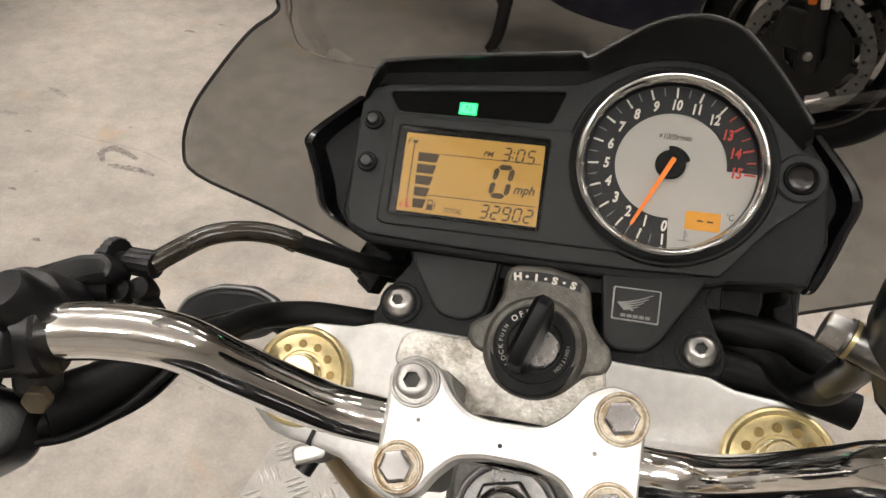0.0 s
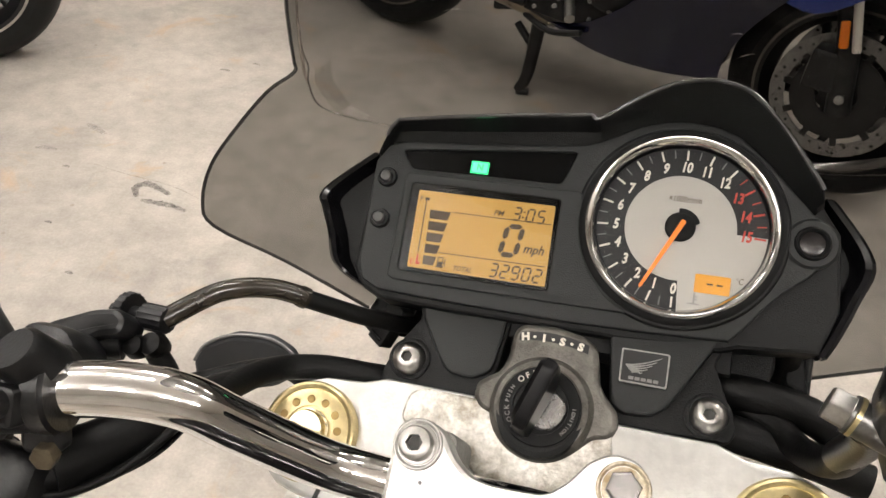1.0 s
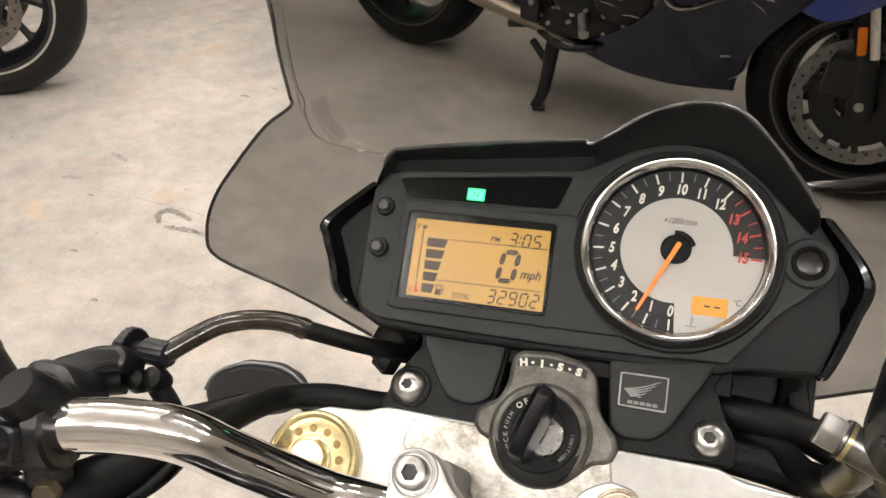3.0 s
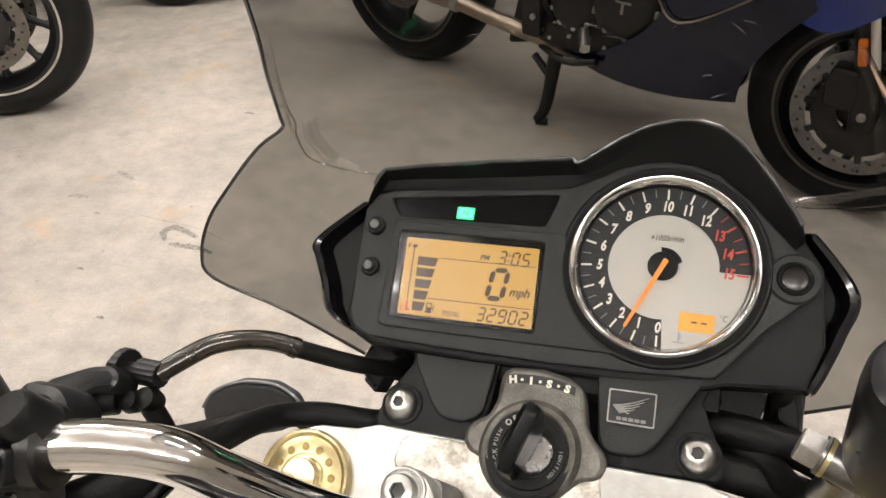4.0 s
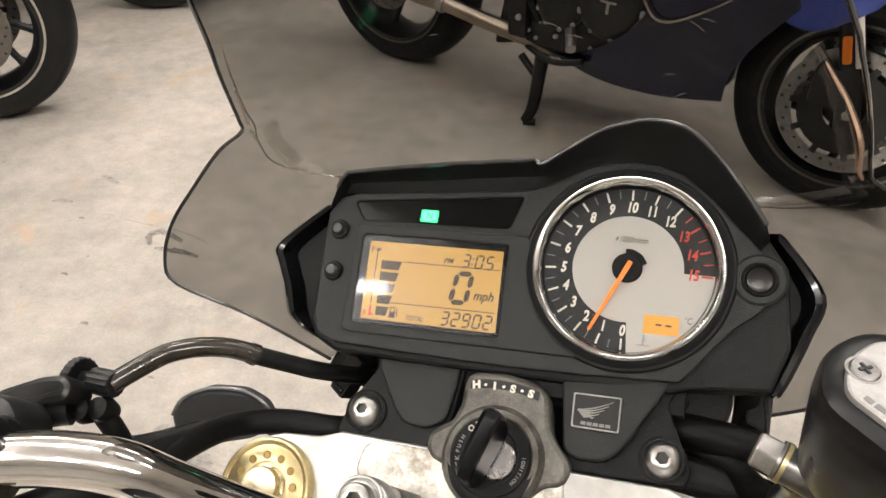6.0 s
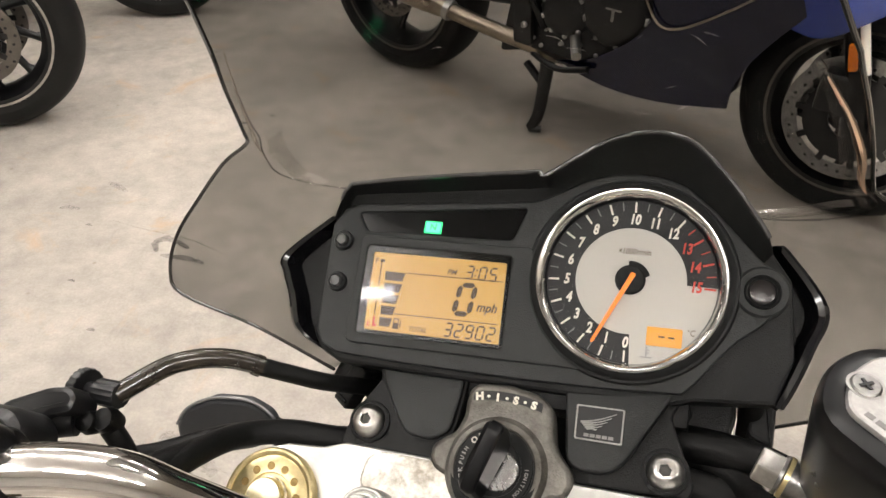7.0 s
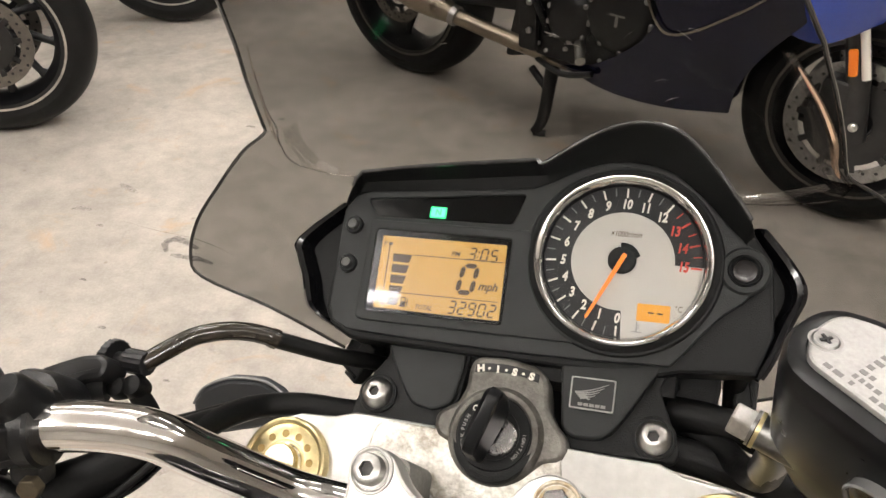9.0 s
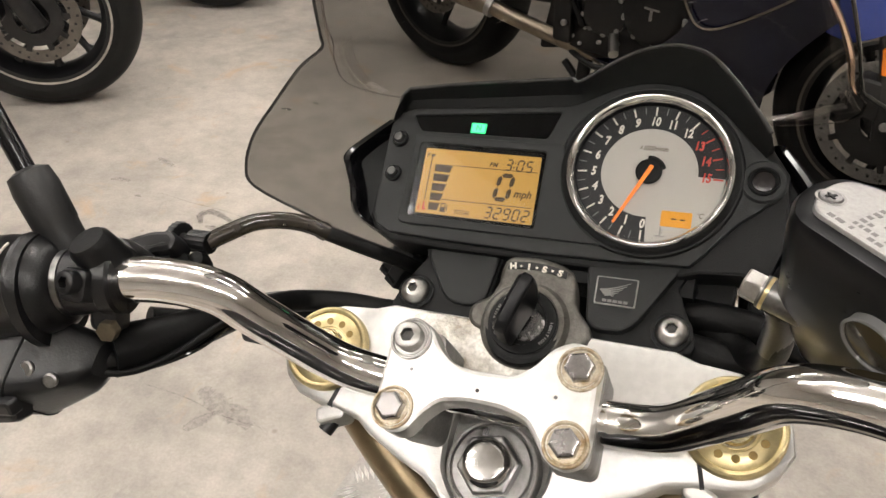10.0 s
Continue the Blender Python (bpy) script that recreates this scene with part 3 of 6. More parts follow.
def seven_segment(ch, h, w, th):
    """Slanted display digits as flat bars, centred on the origin."""
    on = {"0": "abcdef", "2": "abdeg", "3": "abcdg", "5": "acdfg", "9": "abcdfg"}[ch]
    g = 0.025 * h
    a, b = w / 2, h / 2
    seg = {"a": ((-a, b), (a, b)), "g": ((-a, 0), (a, 0)), "d": ((-a, -b), (a, -b)), "f": ((-a, b), (-a, 0)), "b": ((a, b), (a, 0)), "e": ((-a, 0), (-a, -b)), "c": ((a, 0), (a, -b))}
    out = []
    for k in on:
        (x0, y0), (x1, y1) = seg[k]
        d = Vector((x1 - x0, y1 - y0))
        ln = d.length
        d.normalize()
        n = Vector((-d.y, d.x)) * th / 2
        p, q = Vector((x0, y0)) + d * g, Vector((x1, y1)) - d * g
        e = d * th / 2
        poly = [p, p + e - n, q - e - n, q, q - e + n, p + e + n]
        out.append(prism([(v.x + 0.14 * v.y, v.y) for v in poly], 0, 0.12, 0))
    return join(*out)


def instrument(parent):
    P = lambda bm: xf(bm, PANEL)
    hood_out = [(-111.3, 42.2), (-102, 58.5), (-95.8, 61.2), (-57.5, 67.5), (-6.2, 73.9), (0.2, 74.6), (3.5, 72.6), (13.3, 79.4), (29.2, 90.3), (42.6, 96.2), (56.1, 98.7), (66.9, 97.3), (77.9, 92.2), (94.6, 74.7), (109, 55.0), (115.0, 44.0)]
    hood_in = [(-109.5, 42.5), (-103.5, 54.5), (-94.5, 57.5), (-57, 61.6), (-8, 67.2), (0.5, 68), (6, 69), (12.5, 72), (25, 79.2), (38, 82.6), (49, 83.6), (62, 82), (75, 77.5), (90, 65.5), (103, 51.5), (112.5, 41)]
    hood_foot = [(-112.2, 39.5), (-106.5, 49), (-98, 52.2), (-57, 55.8), (-9, 60.6), (-1, 61.6), (6, 64.5), (12.5, 68), (25, 75), (38, 79), (49, 80.2), (62, 79), (74, 74.8), (89, 62.5), (102, 49), (111.5, 39.5)]
    body_out = [(-110, 40), (-101, 56), (-95, 58.5), (-57, 64.5), (-6, 70), (4, 71), (13, 77), (29, 87), (43, 92), (56, 94), (67, 92.5), (78, 88), (94, 71), (107, 54), (114, 43),
                (122, 32), (123, 21), (125, -4), (119, -23.5), (85, -26.5), (76, -29.5), (30, -31.5), (-60, -32), (-96, -31.5), (-106, -27), (-111, -19)]
    body = part("instrument_panel", P(prism(inset(body_out, -1.6), -34, -4.5, 2.0, 3.0)), M_PLASTIC, parent, "black plastic instrument panel")

    # grained face with openings for the lamp strip and the rev counter
    strip = rounded([(-98.2, 47.6), (-4.6, 57.4), (-10.4, 39.4), (-91.2, 37.4)], 2.6)
    face = hood_foot + [(117.5, 36), (122.5, 30), (121.8, 21), (112, 9), (102.4, 1.0), (93, -10.5), (86.3, -20), (80, -27.2), (40, -29.6), (0, -31), (-60, -31), (-97, -30.3), (-106.5, -26), (-110, -17)]
    part("face_plate", P(holed_plate(face, [strip, ngon(47.0, 72, 0, TACH)], -6.5, 0.0, 0.8)), M_FACE, body, "charcoal grained face plate", angle=20)
    # hood: a thin flared wall round the top, with a sloping foot
    o, i, f = (smooth_line([(x, y, 0) for x, y in pts], 5) for pts in (hood_out, hood_in, hood_foot))
    tall = [11.0 + 3.0 * max(0.0, 1 - ((a.x - 55) / 45) ** 2) for a in o]
    n = len(o)
    tall = [h * min(1.0, 0.15 + 0.22 * k, 0.15 + 0.3 * (n - 1 - k)) for k, h in enumerate(tall)]
    outer_low = [Vector((a.x * 0.3 + b.x * 0.7, a.y * 0.3 + b.y * 0.7 + 1.5, -14)) for a, b in zip(o, i)]
    rim_in = [Vector((a.x + (b.x - a.x) * 0.16, a.y + (b.y - a.y) * 0.16, h)) for a, b, h in zip(o, i, tall)]
    rim_out = [Vector((a.x, a.y, h - 1.2)) for a, h in zip(o, tall)]
    base_in = [Vector((b.x, b.y, min(2.2, 0.4 * h))) for b, h in zip(i, tall)]
    foot_in = [Vector((c.x, c.y, -0.7)) for c in f]
    hood = skin([outer_low, rim_out, [(a + b) / 2 + Vector((0, 0, 0.7)) for a, b in zip(rim_in, rim_out)], rim_in, base_in, foot_in], False, False)
    shell = part("hood", P(hood), M_PLASTIC, body, "flared black hood", angle=32)
    # added tube whose lighter colour draws the highlight line on the rim
    part("hood_edge", P(tube([(a + b) / 2 + Vector((0, 0, 0.5)) for a, b in zip(rim_in, rim_out)][3:-3], 1.25, 8)), M_RIMBLACK, shell, "shiny edge with its highlight painted in")

    # smoked lamp strip sunk into the face
    part("warning_strip", P(prism(inset(strip, -0.8), -4.4, -1.6, 0.2)), M_STRIP, body, "smoked warning lamp strip")
    neutral = part("neutral_lamp", P(xf(prism(rounded([(-4.9, -3.4), (4.9, -3.4), (4.9, 3.4), (-4.9, 3.4)], 0.6), 0, 0.25, 0.1), at(-54.8, 42.9, -1.5, 0.5))), M_GREEN, body, "lit green neutral lamp")
    part("neutral_core", P(xf(prism(rounded([(-4.1, -2.7), (4.1, -2.7), (4.1, 2.7), (-4.1, 2.7)], 0.9), 0, 0.2, 0.1), at(-54.8, 42.9, -1.3, 0.5))), M_LAMPCORE, neutral, "bright pale green middle")
    part("neutral_letter", P(xf(lettering("N", 4.8, 0.05, 0.1, 0.02), at(-54.8, 42.9, -1.05, 0.5))), M_LAMPLETTER, neutral)

    # display
    rim_loop = rounded([(-89.0, 29.4), (-9.0, 30.6), (-8.2, -17.6), (-87.4, -18.5)], 2.2)
    surround = rounded([(-93.5, 35), (-9, 35.9), (0.6, 36.6), (2.4, 31), (1.6, 20), (4.2, 8), (10.4, -4.5), (20.4, -15.5), (32, -22.2), (-89, -24.2), (-92.8, -22.5)], 2.6)
    part("display_surround", P(holed_plate(surround, [rim_loop], -0.4, 1.6, 0.8)), M_FACE, body, angle=20)
    part("display_rim", P(prism(inset(rim_loop, -0.5), -0.4, 0.5, 0.05)), M_STRIP, body)
    lcd = part("display", P(prism(rounded([(-84.6, 25.9), (-11.4, 26.8), (-9.9, -15.4), (-82.9, -16.2)], 0.9), 0.3, 0.9, 0.1)), M_AMBER, body, "amber backlit display")
    T = lambda bm, x, y, rz=0.8: P(xf(bm, at(x, y, 0.92, rz)))
    part("speed_digit", T(seven_segment("0", 15.2, 7.9, 2.7), -30.7, 5.5), M_SEG, lcd)
    part("unit_text", T(lettering("mph", 6.6, 0.06, 0.25, 0.16, 0.92), -18.7, 2.3), M_SEG, lcd)
    for k, ch in enumerate("32902"):
        part("odometer_digit", T(seven_segment(ch, 6.7, 3.5, 0.95), -37.0 + 5.62 * k, -11.1 + 0.09 * k), M_SEG, lcd)
    for x, ch in ((-30.2, "3"), (-23.2, "0"), (-17.6, "5")):
        part("clock_digit", T(seven_segment(ch, 6.6, 3.4, 0.95), x, 20.0), M_SEG, lcd)
    part("clock_colon", join(*[T(prism(ngon(0.5, 8, 0, (0.3 * q, 1.4 * q)), 0, 0.12, 0), -26.8, 20.0) for q in (-1, 1)]), M_SEG, lcd)
    part("clock_text", T(lettering("PM", 4.0, 0.06, 0.25, 0.08), -39.9, 19.0), M_SEG, lcd)
    part("total_text", T(lettering("TOTAL", 3.8, 0.06, 0.3, 0.06, 0.84), -53.5, -13.3), M_SEG, lcd)
    part("rule", T(block(-26, -0.22, 0, 26, 0.22, 0.12), -38, 16.4), M_SEG, lcd)
    part("rule", T(block(-27.9, -0.22, 0, 27.9, 0.22, 0.12), -39.7, -5.9, 1.0), M_SEG, lcd)
    for k in range(5):
        y = 13.5 - 6.2 * k
        part("fuel_bar", T(prism([(-76.1 + 0.32 * k, -2.4), (-66.3 - 0.72 * k, -2.4), (-64.9 - 0.8 * k, 2.4), (-76.4 + 0.3 * k, 2.4)], 0, 0.12, 0), 0, y, 0), M_SEG, lcd)
    part("gauge_line", T(block(-0.28, -14.6, 0, 0.28, 14.6, 0.12), -79.0, 7.2, 2.0), M_SEG, lcd)
    part("gauge_end", T(block(-1.3, -0.8, 0, 1.3, 0.8, 0.12), -79.1, 21.4), M_SEG, lcd)
    part("full_letter", T(lettering("F", 3.8, 0.06, 0, 0.06), -82.3, 21.2), M_SEG, lcd)
    part("empty_letter", T(lettering("E", 3.6, 0.06, 0, 0.06), -81.0, -13.2), M_RED, lcd)
    part("empty_mark", T(join(block(-0.5, -2.6, 0, 0.5, 2.6, 0.12), block(-0.5, -2.6, 0, 1.7, -1.2, 0.12)), -78.2, -11.6), M_RED, lcd)
    part("pump_icon", T(join(block(-2.2, -2.9, 0, 1.6, -2.1, 0.12), block(-1.8, -2.1, 0, 1.2, 0.2, 0.12), block(-1.8, 0.2, 0, -1.3, 2.6, 0.12), block(0.7, 0.2, 0, 1.2, 2.6, 0.12), block(-1.8, 2.1, 0, 1.2, 2.7, 0.12), block(2.0, -2.0, 0, 2.5, 1.8, 0.12), block(1.2, -0.6, 0, 2.2, -0.1, 0.12)), -65.4, -11.3), M_SEG, lcd)
    pane = part("display_lens", P(prism(inset(rim_loop, 0.2), 1.25, 1.5, 0)), M_LCDLENS, body, "clear display cover")
    pane.visible_shadow = False

    # rev counter: a dial sunk behind its bezel
    U = lambda bm, z=2.6: P(xf(bm, at(TACH[0], TACH[1], z)))
    part("dial_recess", U(lathe([(51.5, -4), (51.5, 0.5), (50.6, 1.5), (49.4, 1.6), (47.2, 0.2), (45.6, 0.2), (45.6, -4)], 96, closed=True), 0.0), M_PLASTIC, body)
    bezel = part("dial_bezel", U(lathe([(46.4, -1), (46.4, 2.8), (46.1, 3.8), (45.5, 4.3), (44.7, 4.2), (43.2, 3.0), (41.9, 1.2), (41.7, -1.0)], 128, closed=True), 1.6), M_BEZEL, body, "polished chrome bezel")
    part("bezel_throat", U(lathe([(41.85, 0.9), (41.4, -1.2), (41.1, -4.6), (41.85, -4.6)], 128, closed=True), 1.6), M_RESERVOIR, bezel, "black inner slope")
    dial = part("dial_face", U(lathe([(42.2, -5.0), (42.2, -3.5)], 96)), M_SILVER, body, "silver dial face")
    band = []
    for k in range(91):
        a = radians(-89.2 - 3.0 * k * (270.5 / 270) + 4.0 * max(0.0, 1 - k))
        band.append([(r * math.cos(a), r * math.sin(a), z) for r, z in ((26.8, -3.5), (42.0, -3.5), (42.0, -3.25), (26.8, -3.25))])
    part("number_band", U(skin(band, True)), M_DIAL, dial, "black number band")
    scale = lambda v: -88.8 - 17.3 * min(v, 5) - 18.65 * min(max(v - 5, 0), 5) - 18.5 * max(v - 10, 0)  # revs to dial degrees
    for k in range(31):
        a = scale(k / 2)
        major = k % 2 == 0
        r0, w = (34.9, 0.98) if major else (36.0, 0.55)
        mat = M_RED if k >= 25 else (M_WHITE if major else M_GREYTICK)
        part("tick", U(xf(block(r0, -w / 2, 0, 40.3, w / 2, 0.15), at(0, 0, -3.25, a))), mat, dial)
        if major:
            v = k // 2
            b = radians(a)
            part("numeral", U(xf(lettering(str(v), 7.3, 0.07, 0.14, 0.27, 0.74), at(31.1 * math.cos(b), 31.1 * math.sin(b), -3.1))), M_RED if v >= 13 else M_WHITE, dial)
    part("scale_text", U(xf(lettering("×1000r/min", 4.4, 0.06, 0.2, 0.04, 0.78), at(0.6, 14.6, -3.4, 0.6))), M_SEG, dial)
    mini = part("temperature_display", U(xf(prism(rounded([(-8.3, -4.6), (8.3, -4.6), (8.3, 4.6), (-8.3, 4.6)], 0.8), 0, 0.35, 0.1), at(18.6, -26.2, -3.5, 0.8))), M_AMBERSMALL, dial, "small amber temperature display")
    for x in (-1.2, 3.4):
        part("dash", U(xf(block(-1.4, -0.4, 0, 1.4, 0.4, 0.15), at(18.6 + x, -26.2, -3.1))), M_SEG, mini)
    part("degree_text", U(xf(lettering("°C", 4.4, 0.06, 0.15, 0, 0.8), at(30.6, -22.8, -3.35))), M_SEG, dial)
    part("thermometer_icon", U(xf(join(block(-0.4, -2.6, 0, 0.4, 2.4, 0.1), block(-2.8, -3.1, 0, 2.8, -2.5, 0.1), block(0.4, 0.4, 0, 1.5, 1.0, 0.1), block(0.4, -0.9, 0, 1.5, -0.3, 0.1)), at(11.0, -34.0, -3.45))), M_GREYPRINT, dial)
    fan = [(9.6 * math.cos(radians(v)), 9.6 * math.sin(radians(v))) for v in range(20, 101, 8)] + [(-1.0, 5.0), (5.0, 0.5)]
    hub = part("needle_hub", U(join(lathe([(7.4, -3.4), (7.4, -1.6), (6.6, -1.0), (0.5, -0.9)], 40), prism(fan, -3.4, -1.4, 0.4))), M_PLASTIC, dial, "dark needle hub")
    part("hub_ring", U(lathe([(7.4, -3.4), (8.1, -3.4), (8.1, -2.9), (7.4, -2.9)], 40, closed=True)), M_SILVER, hub)
    ang = scale(1.5)
    needle = xf(prism([(-3.6, -0.9), (-2.8, -1.25), (10, -1.1), (35.6, -0.75), (36.6, 0), (35.6, 0.75), (10, 1.1), (-2.8, 1.25), (-3.6, 0.9)], -0.85, -0.15, 0.25), at(0, 0, 0, ang))
    part("needle", U(needle), M_NEEDLE, dial, "orange needle")
    glass = part("dial_lens", U(lathe([(41.4, 0.6), (41.4, 0.9), (36, 1.2), (20, 1.9), (0.2, 2.1)], 64)), M_LENS, body, "clear dial cover")
    glass.visible_shadow = False

    # side warning lamp and its boss
    part("lamp_boss", P(xf(lathe([(12.4, -4), (12.4, 0.2), (11.2, 1.2), (8.4, 1.2), (8.0, 0.2)], 48), at(111.7, 25.4, 0))), M_FACE, body)
    lamp = part("lamp_ring", P(xf(lathe([(8.0, 0), (8.0, 2.4), (7.2, 3.0), (6.2, 2.2), (5.8, 0.8)], 48), at(111.7, 25.4, 0))), M_PLASTIC, body)
    part("lamp_lens", P(xf(lathe([(6.0, 0), (6.0, 0.8), (5.0, 1.1), (3.2, 1.3), (0.4, 1.4)], 40), at(111.7, 25.4, 0))), M_LAMPOFF, lamp, "unlit dark red warning lens")
    part("lower_flank", P(prism(rounded([(82, -24), (93, -10.5), (112, 7), (123.5, 23), (125.5, -4), (119, -22)], 2), -9, -4.6, 1.0)), M_PLASTIC, body)

    # push buttons
    for y, x in ((31.6, -103.9), (8.4, -103.2)):
        ring = part("button_ring", P(xf(lathe([(5.4, -1), (5.4, 1.4), (4.8, 2.2), (3.7, 2.2), (3.4, 0.6)], 36), at(x, y - 1, 0))), M_PLASTIC, body)
        part("button", P(xf(lathe([(3.1, 0), (3.1, 3.6), (2.6, 4.6), (1.9, 4.8), (0.4, 4.7)], 32), at(x, y - 1, 0))), M_BUTTON, ring, "small black push button")

    # glossy side wings
    for pts, z in (([(-117, 45.5), (-142, 21), (-140, 10), (-134, -2), (-127, -19), (-112, -28), (-97, -32.5)], -5.0), ([(119, 51), (124, 48), (142, 22.5), (137, 2), (129.5, -18), (125, -27)], -7.0)):
        line = smooth_line([(x, y, 0) for x, y in pts], 5)
        s = -1 if pts[0][0] < 0 else 1
        inner = [Vector((p.x * 0.93 if abs(p.x) > 118 else p.x * 0.975, p.y * 0.97 + 0.6, 0)) for p in line]
        rings = [[Vector((p.x, p.y, z - 14)) for p in line], [Vector((p.x, p.y, z - 1)) for p in line], [Vector((p.x * 0.985, p.y * 0.99, z + 0.6)) for p in line],
                 [Vector((p.x * 0.965, p.y * 0.985, z - 0.2)) for p in line], [Vector((p.x, p.y, z - 11)) for p in inner]]
        part("side_wing", P(skin(rings, False, False)), M_GLOSS, body, "glossy black side wing", angle=40)
        back = [(p.x * 0.99, p.y * 0.99) for p in line] + ([(-90, -28), (-104, -15), (-106, 36)] if s < 0 else [(112, -20), (117, 0), (112, 40)])
        part("wing_web", P(prism(back, z - 16, z - 10, 0.5)), M_PLASTIC, body)


def bracket(parent):
    """The black plastic bracket between panel and yoke, with its two bolts and the badge."""
    left = [(-78, 74), (-73, 62), (-83, 45), (-88, 30), (-87, 23.5), (-36, 24), (-30, 32), (-27, 46), (-25, 74)]
    right = [(25, 74), (28, 46), (30, 36), (34, 26), (87, 27.5), (89, 34), (82, 50), (76, 64), (82, 76)]
    body = part("panel_bracket", join(prism(rounded(left, 3), -34, -19, 1.0), prism(rounded(right, 3), -34, -19, 1.0), block(-75, 60, -50, 84, 88, -22, 2)), M_PLASTIC, parent, "black plastic mounting bracket")
    part("left_pad", prism(rounded([(-75.5, 76), (-27, 76), (-27.5, 58), (-30, 39.5), (-39.5, 34), (-53, 35.5), (-59, 42.5), (-71, 61)], 4), -24, -16, 1.4), M_FACE, body)
    part("right_pad", prism(rounded([(24.5, 76), (80, 78), (75.5, 71.5), (57, 38), (50, 32.2), (36, 31.2), (30, 35.4)], 4), -27, -13, 1.4), M_FACE, body)
    for x, y in ((-74.2, 38.6), (75.7, 38.2)):
        bolt = part("bracket_bolt", xf(lathe([(11, -22), (11, -17.5), (9.8, -17)], 36), at(x, y, 0)), M_PLASTIC, body)
        part("bolt_head", xf(dome_bolt(8.8, 6.4), at(x, y, -17.4, 15)), M_DOME, bolt, "domed steel socket bolt")
        part("bolt_socket", xf(prism(ngon(3.0, 6), 2.6, 3.6, 0), at(x, y, -17.4, 15)), M_SOCKET, bolt)
    badge = part("badge", prism(rounded([(32, 62.6), (55, 63), (55.2, 46), (32.6, 46)], 1.0), -13.2, -11.95, 0.3), M_DOME, body, "small chrome wing badge")
    part("badge_field", prism(rounded([(32.9, 61.8), (54.2, 62.2), (54.4, 46.8), (33.4, 46.8)], 0.8), -12.0, -11.75, 0.05), M_DIAL, badge)
    for k, (tx, ty) in enumerate(((51.4, 60.2), (49.4, 58.0), (47.4, 55.9), (45.3, 53.8), (43.0, 51.8))):
        root = (34.9 + 0.75 * k, 54.4 - 0.75 * k)
        line = smooth_line([(*root, -11.65), (root[0] + 3.2, root[1] + 0.5, -11.5), ((root[0] + tx) / 2 + 1.5, (root[1] + ty) / 2 - 0.3, -11.5), (tx, ty, -11.65)], 4)
        part("wing_feather", tube(line, 0.5, 6, radii=[0.62 - 0.42 * q / (len(line) - 1) for q in range(len(line))]), M_LIDALLOY, badge)
    for k in range(5):
        part("badge_mark", block(37.0 + 2.9 * k, 47.7, -11.8, 39.4 + 2.9 * k, 49.3, -11.5, 0.1), M_GREYPRINT, badge)


